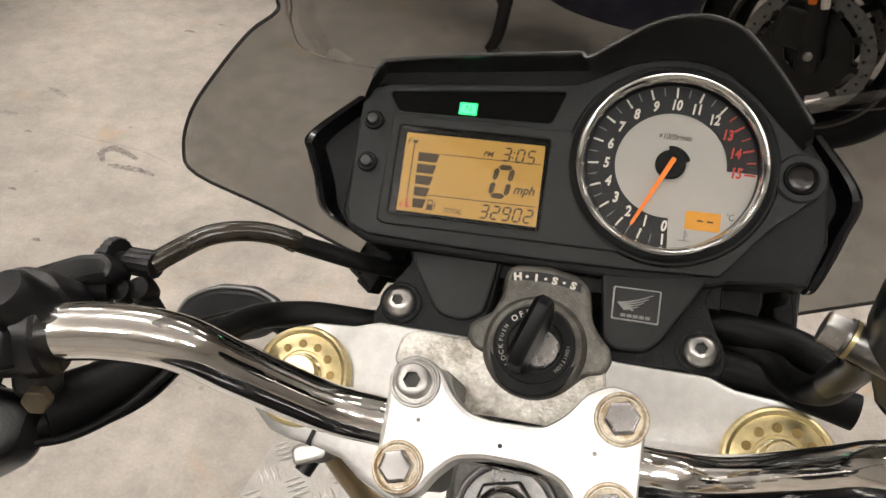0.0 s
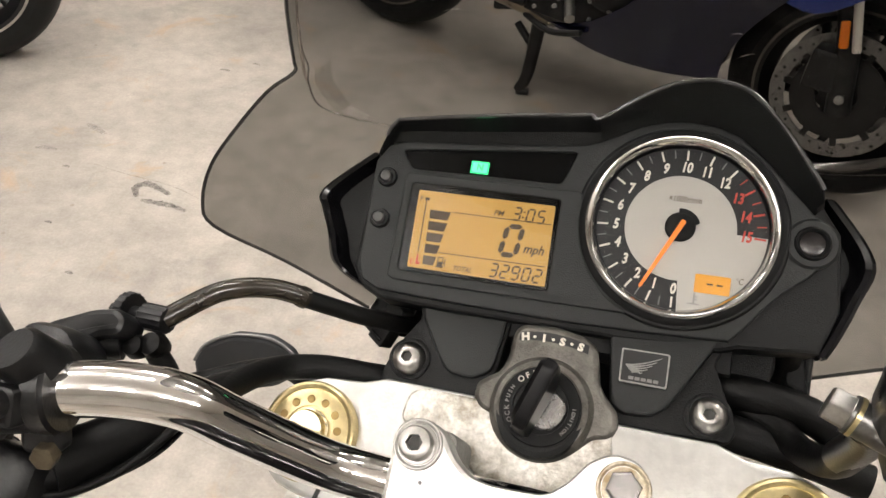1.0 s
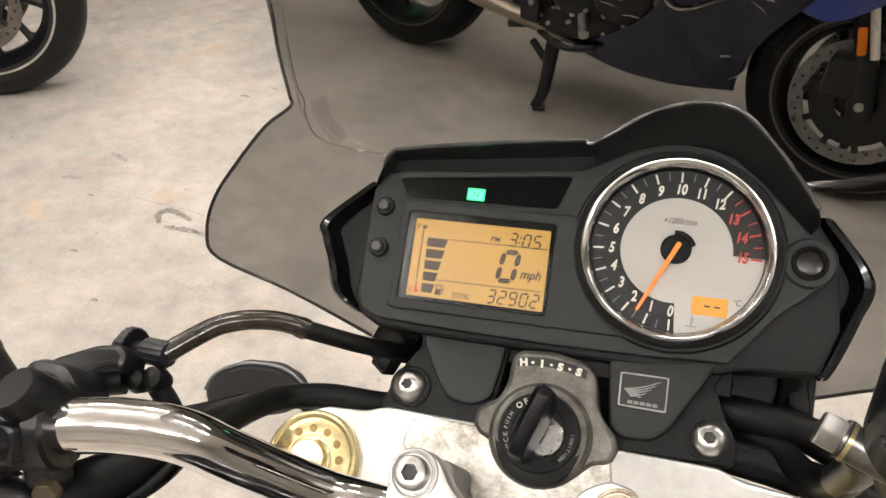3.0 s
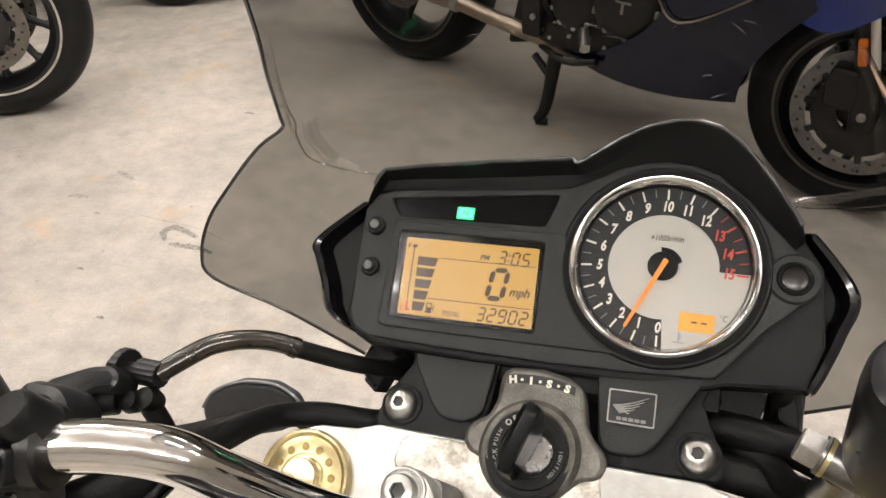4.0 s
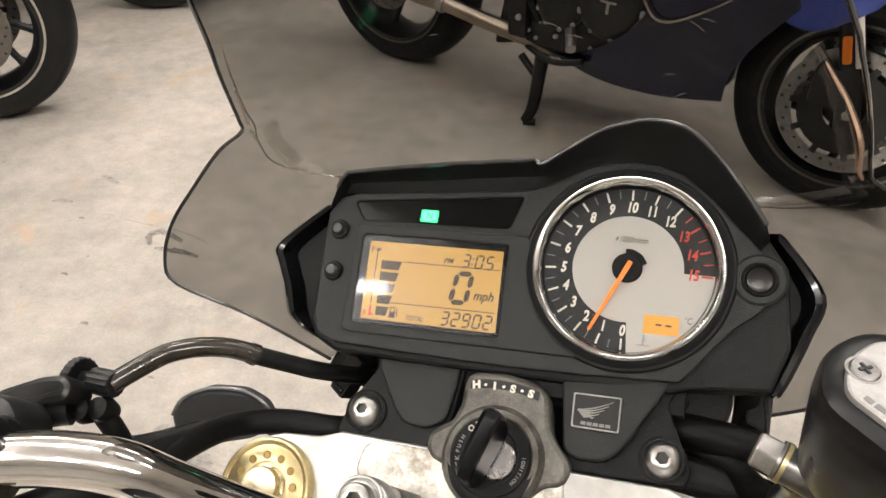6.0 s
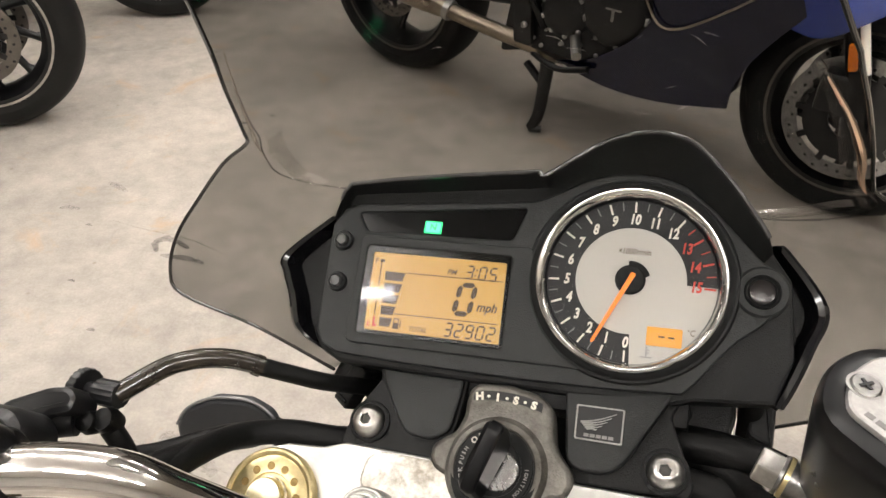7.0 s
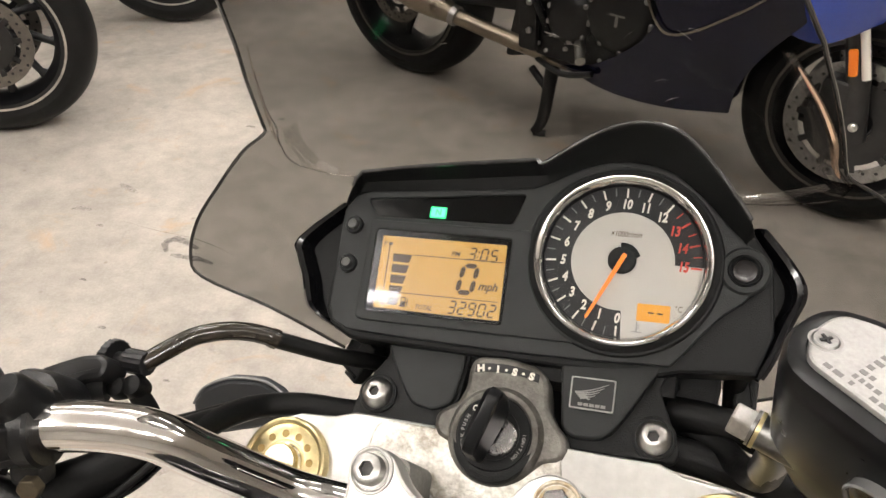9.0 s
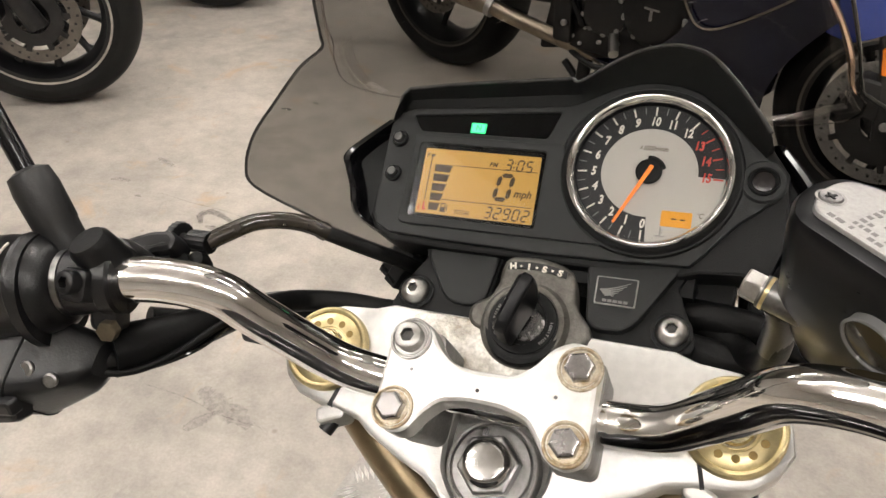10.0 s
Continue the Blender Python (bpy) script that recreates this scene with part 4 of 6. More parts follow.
def ignition(parent):
    cx, cy = -0.4, 24.6
    housing = part("ignition_lock", xf(lathe([(29, -16), (27, -8), (24.2, -2.5), (22.2, 0.2), (19.8, 1.0), (18.6, 0.4)], 56), at(cx, cy, 0)), M_KEYCAST, parent, "grey cast ignition lock housing")
    body_shape = [(-20.5, 48), (-21, 54), (-19.8, 61.5), (-15.8, 64.4), (-0.2, 65.6), (14.3, 63), (21.1, 58.4), (23.2, 50), (24.4, 42), (28, 36.5), (34.5, 30), (36.4, 23), (33.4, 16), (26, 14.5), (18, 6), (8, 1.5),
                  (-8, 1.5), (-17, 7), (-22, 16), (-31, 19.5), (-34, 24), (-33.8, 31.5), (-29, 35.5), (-23.5, 39)]
    part("lock_body", prism(rounded(body_shape, 2.6, 3), -22, -3.6, 2.8), M_KEYCAST, housing, "worn cast lock body with two ears", angle=50)
    label = part("label", prism([(-17 + 34 * k / 8, 55.4 + 2.3 * (1 - ((k - 4) / 4) ** 2) - 0.15 * k) for k in range(9)] + [(17 - 34 * k / 8, 59.6 + 2.3 * (1 - ((k - 4) / 4) ** 2) - 0.15 * (8 - k)) for k in range(9)], -4, -2.9, 0.05), M_DIAL, housing, "black label with white letters")
    for k, ch in enumerate("H·I·S·S"):
        x = -14.2 + 4.55 * k
        part("label_letter", xf(lettering(ch, 5.0 if ch != "·" else 7.0, 0.05, 0, 0.3, 1.12), at(x, 58.4 - 0.9 * ((k - 3) / 3) ** 2 - 0.12 * k, -2.8, -4 * (k - 3))), M_WHITE, label)
    part("lock_collar", xf(lathe([(21.5, -12), (21.5, -2.0), (20.4, 0.6), (18, 1.2)], 48), at(cx, cy - 3.0, 0)), M_PLASTIC, housing, "thick black collar")
    ring = part("lock_ring", xf(lathe([(18.8, 0), (18.8, 1.9), (18.2, 2.3), (13.2, 1.9), (12.6, 0.2), (9.4, -0.4)], 56), at(cx, cy, 0)), M_PLASTIC, housing, "black position ring")
    for text, mid, size in (("OFF", 122, 4.0), ("PUSH", 168, 2.6), ("LOCK", 208, 3.2), ("IGNITION", -18, 2.3)):
        for k, ch in enumerate(text):
            step = {"OFF": 13, "PUSH": 8.4, "LOCK": 10.5, "IGNITION": 6.6}[text]
            a = mid - step * (k - (len(text) - 1) / 2)
            rot = a - 90
            part("ring_letter", xf(lettering(ch, size, 0.05, 0, 0.06), at(cx + 15.7 * math.cos(radians(a)), cy + 15.7 * math.sin(radians(a)), 2.25, rot)), M_WHITE if text == "OFF" else M_GREYPRINT, ring)
    part("lock_barrel", xf(lathe([(9.6, -1), (9.6, 1.2), (8.8, 1.9), (1, 1.9)], 40), at(cx + 2.5, cy - 1, 0)), M_BOLTTOP, housing, "worn steel lock barrel")
    # key with a tall black head
    kx = frame_at((cx - 1.0, cy + 1.0, 0), (0, 0, 1), (math.cos(radians(70)), math.sin(radians(70)), 0))
    prof = [(-16.5, 2.2), (-17.6, 9), (-16.0, 25), (-12.5, 28), (13.0, 34), (17.2, 32), (17.6, 20), (15, 8), (9, 2.2)]
    sec = prism(rounded(prof, 2.5, 3), -4.3, 4.3, 2.4, 2.4)
    xf(sec, Matrix(((1, 0, 0, 0), (0, 0, -1, 0), (0, 1, 0, 0), (0, 0, 0, 1))))
    key = part("key", xf(sec, kx), M_RESERVOIR, housing, "black plastic headed key in the lock")
    part("key_groove", xf(xf(prism(rounded([(-9, 8), (9, 12), (11, 17), (-8, 15)], 1.5), -4.6, -4.1, 0.2), Matrix(((1, 0, 0, 0), (0, 0, -1, 0), (0, 1, 0, 0), (0, 0, 0, 1)))), kx), M_GLOSS, key)


def windscreen(parent):
    """A smoked sheet: a tall bubble above and two flared lobes below."""
    rows = [  # half outline: end of the row, then the middle of the row
        ((-112, 66, -41), (0, 118, -60)), ((-170, 85, -40), (0, 140, -48)), ((-208, 92, -14), (0, 158, -34)), ((-216, 104, -6), (0, 170, -20)), ((-213, 124, 2), (0, 180, -6)),
        ((-198, 143, 13), (0, 190, 8)), ((-170, 155, 38), (0, 200, 24)), ((-151, 161, 50), (0, 210, 40)), ((-147, 162, 60), (0, 220, 58)), ((-140, 161, 80), (0, 226, 82)),
        ((-129, 158, 108), (0, 228, 112)), ((-117, 155, 136), (0, 226, 140)), ((-104, 152, 172), (0, 220, 180)), ((-88, 146, 215), (0, 208, 225)), ((-60, 138, 258), (0, 190, 265)), ((-20, 132, 280), (0, 170, 285))]
    ends = smooth_line([r[0] for r in rows], 4)
    mids = smooth_line([r[1] for r in rows], 4)
    N = 28
    def droop(s, z):
        k = min(1.0, max(0.0, (z - 60) / 80))
        return Vector((3.0 + 5.0 * k, 5.0, -26.0 * (1 - k))) * max(0.0, s) ** 2

    front, back = [], []
    for e, m in zip(ends, mids):
        f, b = [], []
        for k in range(N + 1):
            s = -1 + 2 * k / N
            q = abs(s) ** 2.1
            p = Vector((e.x * abs(s) * (1 if s < 0 else -1), m.y + (e.y - m.y) * q, m.z + (e.z - m.z) * q)) + droop(s, m.z)
            f.append(p)
            b.append(p + Vector((0, 1.6, 0.8)))
        front.append(f)
        back.append(b)
    sheet = part("windscreen", join(skin(front, False, False), skin(back, False, False)), M_SMOKE, parent, "smoked clear windscreen", angle=60)
    sheet.visible_shadow = True
    for side in (0, N):
        rim = [(f[side] + b[side]) / 2 for f, b in zip(front, back)]
        part("screen_edge", tube(rim, 1.0, 8), M_SMOKEEDGE, sheet, "dark polished edge")
    # the step where the bubble leaves the lobes
    def on_sheet(row, s):
        e, m = ends[row], mids[row]
        q = abs(s) ** 2.1
        return Vector((e.x * abs(s) * (1 if s < 0 else -1), m.y + (e.y - m.y) * q - 0.6, m.z + (e.z - m.z) * q)) + droop(s, m.z)
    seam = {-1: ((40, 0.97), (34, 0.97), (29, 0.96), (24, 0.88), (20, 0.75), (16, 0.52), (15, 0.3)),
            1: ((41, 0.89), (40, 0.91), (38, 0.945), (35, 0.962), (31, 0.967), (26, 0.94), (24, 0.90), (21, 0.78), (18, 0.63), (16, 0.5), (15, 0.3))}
    # thin dark tubes paint the shade in the crease of the step
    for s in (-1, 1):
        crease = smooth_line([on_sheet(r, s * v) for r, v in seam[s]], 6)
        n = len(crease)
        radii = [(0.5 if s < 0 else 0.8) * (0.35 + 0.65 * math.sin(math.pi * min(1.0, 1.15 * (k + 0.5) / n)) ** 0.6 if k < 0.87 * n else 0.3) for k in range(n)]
        part("painted_step_line", tube(crease, 1, 8, radii=radii), M_STEPSHADE, sheet, "dark line painting the shade of the step")
    # copper highlight of the left edge, drawn as a thin coloured tube
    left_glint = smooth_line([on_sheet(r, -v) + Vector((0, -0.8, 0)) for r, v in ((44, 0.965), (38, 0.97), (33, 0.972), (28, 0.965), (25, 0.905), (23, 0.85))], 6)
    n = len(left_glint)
    part("painted_step_line", tube(left_glint, 1, 8, radii=[0.25 + 0.75 * math.sin(math.pi * k / (n - 1)) for k in range(n)]), M_COPPERGLINT, sheet, "copper glint painted along the moulded edge of the bubble")
    # pale hazy bands paint the sheen on the moulded shoulder beside the seam
    for rows_v, wide in (([(41, 0.89), (40, 0.91), (38, 0.945), (35, 0.962), (31, 0.967), (27, 0.945)], 0.06), ([(27, 0.93), (23, 0.86), (19, 0.65), (16, 0.5), (15, 0.3)], 0.05), ([(29, -0.94), (24, -0.86), (20, -0.73), (18, -0.65)], -0.05)):
        bands = []
        for r, v in rows_v:
            bands.append([on_sheet(r, v - wide * q) + Vector((0, -2.6 * math.sin(math.pi * q) - 0.7, 0)) for q in (0, 0.2, 0.4, 0.6, 0.8, 1.0)])
        part("screen_shoulder", skin(bands, False, False), M_STEPHAZE, sheet, "pale sheen painted on the moulded shoulder of the bubble")
    # fine scuffs on the sheet
    rng = random.Random(3)
    for row, v in ((33, 0.05), (32, 0.12), (30, 0.42), (36, 0.52), (37, 0.56), (34, 0.32), (28, 0.45), (33, -0.35), (31, -0.5), (40, -0.1), (22, -0.62), (26, -0.3)):
        turn = rng.uniform(-0.9, 0.9)
        a, ln = on_sheet(row, v) + Vector((0, -0.8, 0)), rng.uniform(2.5, 6)
        d = Vector((math.cos(turn), 0.0, math.sin(turn))) * ln
        part("screen_scuff", tube(smooth_line([a - d, a + Vector((0, 0, 0.8)), a + d], 3), 1, 6, radii=[0.08, 0.2, 0.26, 0.3, 0.26, 0.2, 0.08]), M_STEPHAZE2, sheet, "pale scuff on the sheet")
    # bright highlight of the right edge, drawn as a thin coloured tube
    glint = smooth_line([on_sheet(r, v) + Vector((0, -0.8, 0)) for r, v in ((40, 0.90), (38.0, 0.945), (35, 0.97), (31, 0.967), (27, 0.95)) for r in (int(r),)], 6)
    part("painted_step_line", tube(glint, 1, 8, radii=[0.5 + 1.3 * math.sin(math.pi * k / (len(glint) - 1)) for k in range(len(glint))]), M_STEPGLINT, sheet, "bright glint painted along the moulded edge of the bubble")


def left_controls(parent):
    def on_bar(x):
        pts = smooth_line(BAR, 12)
        return min(pts, key=lambda p: abs(p.x - x))
    a, b = on_bar(-168), on_bar(-192)
    d = (b - a).normalized()
    perch = part("clutch_perch", tube([a, a + d * 1.5, a + d * 8, a + d * 9, b], 1, 36, radii=[16.0, 17.4, 17.4, 16.4, 16.4]), M_CASTBLACK, parent, "black cast clutch lever perch")
    # split clamp: mounting boss above, bolt ears before and behind
    part("mirror_boss", tube([Vector((-176, -14, 112)), Vector((-177, -11, 128)), Vector((-177.5, -10, 131))], 1, 28, radii=[11.5, 10.5, 8.5]), M_CASTBLACK, perch)
    part("clamp_ear", xf(prism(rounded([(-8, -8), (8, -8), (8, 8), (-8, 8)], 5), -7, 6, 3, 3), frame_at((-173, -36, 103), (0.1, -0.55, 0.83))), M_CASTBLACK, perch)
    part("clamp_ear", xf(prism(rounded([(-8, -8), (8, -8), (8, 8), (-8, 8)], 4), -8, 6, 2.5, 2.5), frame_at((-179, -29, 121), (0.0, -0.35, 0.93))), M_CASTBLACK, perch)
    part("clamp_bolt", xf(hex_head(5.6, 6, True), frame_at((-178, -30, 127), (0.0, -0.35, 0.93))), M_CASTBLACK, perch, "black socket bolt")
    part("perch_bolt", xf(prism(rounded(ngon(5.4, 6), 0.8, 2), 0, 5, 0.8), frame_at((-168, -43, 104), (0.25, -0.6, 0.75))), M_TARNISH, perch, "tarnished hexagon bolt")
    # lever bracket
    arm = [(-224, -2), (-213, 9.5), (-193, 18.5), (-181, 20.5), (-175, 16), (-176, 9), (-187, 6), (-194, -5), (-208, -8), (-219, -7)]
    part("lever_bracket", prism(rounded(arm, 3, 4), 60, 78, 3.0, 3.0), M_CASTBLACK, perch)
    part("bracket_web", prism(rounded([(-214, -16), (-180, -22), (-176, -2), (-186, 6), (-206, 6)], 5, 4), 76, 100, 6.0, 2.0), M_CASTBLACK, perch)
    part("lever_pin", xf(lathe([(5.2, 0), (5.2, 1.6), (4.2, 2.6), (0.5, 2.8)], 26), at(-203, 1, 78)), M_STEEL, perch, "small bright pivot screw")
    # cable adjuster and cable
    ax = Vector((0.995, -0.030, 0.090)).normalized()
    c0 = Vector((-187.9, 22.0, 60.5))
    rim = [ngon(9.3 if k % 2 else 9.8, 40)[k] for k in range(40)]
    adjuster = part("adjuster_wheel", xf(prism(rim, -2.6, 2.6, 0.8, 0.8), frame_at(c0, ax)), M_CASTBLACK, perch, "knurled adjuster wheel")
    part("adjuster_barrel", tube([c0 - ax * 9, c0 + ax * 10], 3.6, 20), M_CASTBLACK, adjuster)
    knurl = [ngon(5.9 if k % 2 else 6.4, 32)[k] for k in range(32)]
    part("adjuster_sleeve", xf(prism(knurl, 9, 23, 0.7, 0.6), frame_at(c0, ax)), M_CASTBLACK, adjuster, "ribbed black adjuster sleeve")
    e0 = c0 + ax * 22
    path = smooth_line([e0 - ax * 2, (-154.5, 37.7, 54.0), (-146.4, 43.8, 49.5), (-138.6, 47.7, 44.0), (-130.0, 50.2, 37.5), (-121.5, 50.7, 30.5), (-118.8, 50.4, 27.5)], 7)
    cable = part("clutch_cable", tube(path, 4.9, 20), M_LINER, parent, "sleeved clutch cable")
    part("cable_boot", tube(smooth_line([(-118.8, 50.4, 27.5), (-108, 50.8, 17), (-96, 51.5, 5), (-88, 55, -14), (-80, 62, -50)], 6), 4.6, 18), M_RUBBER, cable, "black outer cable")
    part("cable_band", tube([(-121.5, 50.7, 30.5), (-118.8, 50.4, 27.5)], 5.4, 18), M_LINER, cable)
    for dx, dy, dz, ln in ((0, 0, 0, 26), (-9, 6, -6, 22), (7, 9, -9, 24), (-2, 14, -14, 20)):
        p0 = Vector((-98 + dx, 60 + dy, -42 + dz))
        con = part("wiring_connector", xf(prism(rounded([(-6, -ln / 2), (6, -ln / 2), (6, ln / 2), (-6, ln / 2)], 1.5), -7, 4, 1.2, 1.0), frame_at(p0, (-0.35, -0.2, 0.9), (0.86, -0.5, 0))), M_PLASTIC, parent, "black wiring connector")
        part("connector_rib", xf(block(-4.5, -ln / 2 + 3, 3.6, 4.5, -ln / 2 + 5, 5.2, 0.4), frame_at(p0, (-0.35, -0.2, 0.9), (0.86, -0.5, 0))), M_GLOSS, con)
    # clutch switch with its two-lobed boot
    sw = part("clutch_switch", tube([(-200, 0, 72), (-181, 6, 66)], 6.4, 22), M_PLASTIC, perch)
    part("switch_lobe", xf(lathe([(0.5, -6), (4.5, -4.6), (5.8, 0), (4.6, 4.6), (0.5, 6)], 22), at(-176, 7.0, 63)), M_RUBBER, sw)
    part("switch_lobe", xf(lathe([(0.5, -7.5), (4.8, -5.6), (6.4, 0), (5.0, 5.4), (0.5, 7)], 22), at(-169, 9.5, 60)), M_RUBBER, sw)
    part("switch_tail", tube(smooth_line([(-169, 7, 58), (-165, 0, 50), (-164, -8, 40)], 4), 5.2, 16), M_RUBBER, sw)
    # switch block outboard, flared and stepped, with lower casing
    c, e = on_bar(-196), on_bar(-262)
    blockbody = part("switch_block", tube([c, c + (e - c) * 0.02, c + (e - c) * 0.06, c + (e - c) * 0.13, c + (e - c) * 0.24, c + (e - c) * 0.26, c + (e - c) * 0.6, e], 1, 36, radii=[15, 19.5, 22.5, 24.8, 26, 25.2, 26, 24]), M_CASTBLACK, parent, "black handlebar switch block")
    lower = [[(x, cy + ry * math.copysign(abs(math.cos(a)) ** 0.42, math.cos(a)), cz + rz * math.copysign(abs(math.sin(a)) ** 0.42, math.sin(a))) for a in [2 * math.pi * k / 28 for k in range(28)]]
             for x, cy, cz, ry, rz in ((-180, -56, 86, 8, 7), (-182, -56.5, 86, 11, 10), (-186, -57.5, 86.5, 14, 13), (-194, -60, 88, 17.5, 16), (-206, -64, 89, 21, 20), (-209, -64.5, 89, 22.5, 21.5), (-238, -69, 91, 25, 22), (-262, -74, 93, 22, 20))]
    part("lower_casing", skin(lower), M_CASTBLACK, blockbody)
    part("casing_seam", tube([(a[0] - 0.5, a[1], a[2]) for a in lower[5]], 0.8, 6), M_RUBBER, blockbody)
    part("thumb_flange", tube([on_bar(-204) + Vector((0, -2, -2)), on_bar(-206.5) + Vector((0, -2, -2))], 28.5, 36), M_CASTBLACK, blockbody)
    mark = [on_bar(-216) + Vector((0, 0.2, 0.98)) * 26.2 * math.cos(g) + Vector((0, -0.98, 0.2)) * 26.2 * math.sin(g) for g in [radians(-15 + 6 * k) for k in range(11)]]
    part("casing_mark", tube(mark, 0.7, 8), M_WHITE, blockbody, "thin white line on the casing")
    part("casing_rib", xf(prism(rounded([(-14, -4), (14, -4), (14, 4), (-14, 4)], 2.5), 0, 6, 2), frame_at((-214, -88, 103), (0.05, -0.75, 0.65), (0.97, 0.2, 0.05))), M_CASTBLACK, blockbody)
    part("casing_screw", xf(lathe([(3.6, 0), (3.6, 1.6), (2.6, 2.2), (0.5, 2.0)], 20), frame_at((-190, -72, 103), (0.25, -0.45, 0.85))), M_DULLSTEEL, blockbody)
    part("casing_gap_ring", tube([on_bar(-193), on_bar(-195)], 16.6, 30), M_DULLSTEEL, blockbody, "pale ring beside the clamp")
    part("casing_lug", xf(prism(rounded([(-11, -8), (11, -8), (11, 8), (-11, 8)], 6), -6, 6, 4, 2), frame_at((-216, -88, 96), (0.1, -0.6, 0.8), (0.97, 0.2, 0.05))), M_CASTBLACK, blockbody)
    part("rocker", xf(prism(rounded([(-9, -5), (9, -5), (9, 5), (-9, 5)], 2.5), 0, 5, 1.5), frame_at((-228, -20, 140), (0, -0.15, 1))), M_GREYPRINT, blockbody)
    part("marking_bar", xf(block(-5, -1.2, 0, 5, 1.2, 0.4), frame_at((-219, -82, 103), (0.05, -0.35, 0.93), (0.97, 0.2, 0))), M_WHITE, blockbody)
    part("casing_screw", xf(lathe([(4, 0), (4, 1.5), (3, 2.2), (0.5, 2.0)], 22), frame_at((-203, -70, 106), (0.05, -0.35, 0.93))), M_STEEL, blockbody)
    # mirror stalk with its rubber boot
    m0, m1 = Vector((-202, -9, 117)), Vector((-222, 18.5, 142))
    md = (m1 - m0).normalized()
    stalk = part("mirror_stalk", tube([m0, m1, m1 + md * 30, m1 + md * 260], 4.8, 18), M_GLOSS, parent, "black mirror stalk in a rubber boot")
    part("stalk_boot", tube([m0 - md * 8, m0, m0 + md * 10, m0 + md * 11, m0 + md * 30, m0 + md * 38, m0 + md * 40], 1, 28, radii=[9.0, 10.2, 10.4, 10.9, 11.3, 10.2, 6.5]), M_BOOT, stalk)
    # wiring under the bar and the hose in front of the yoke
    part("switch_wire", tube(smooth_line([(-184, -62, 84), (-172, -56, 74), (-158, -41, 64), (-150, -20, 50), (-150, -2, 26), (-147, 10, 2)], 6), 2.2, 12), M_RUBBER, parent, "thin black wire")
    part("switch_wire", tube(smooth_line([(-180, -58, 78), (-168, -51, 67), (-154, -35, 55), (-149, -14, 40), (-149, 2, 20), (-146, 12, 0)], 6), 1.5, 10), M_GLOSS, parent, "thin glossy wire")
    part("wiring_sleeve", tube(smooth_line([(-190, -58, 86), (-176, -46, 70), (-162, -26, 50), (-152, -4, 26), (-147, 12, 2), (-140, 21, -16), (-122, 27, -28), (-94, 28.5, -34), (-66, 34, -50)], 6), 6.8, 20), M_RUBBER, parent, "black wiring sleeve")
    part("loom_wrap", tube(smooth_line([(-186, -50, 78), (-170, -32, 58), (-158, -10, 34), (-150, 8, 8)], 5), 14.0, 20, radii=[13.5 - 7.5 * (k / 15) ** 1.5 for k in range(16)]), M_RUBBER, parent, "wrapped wiring loom")
    part("brake_hose", tube(smooth_line([(-230, -14, 10), (-205, 0, -26), (-170, 20, -44), (-140, 27, -48), (-100, 32, -56), (-60, 44, -76)], 6), 6.5, 18), M_RUBBER, parent, "black hose ahead of the yoke")


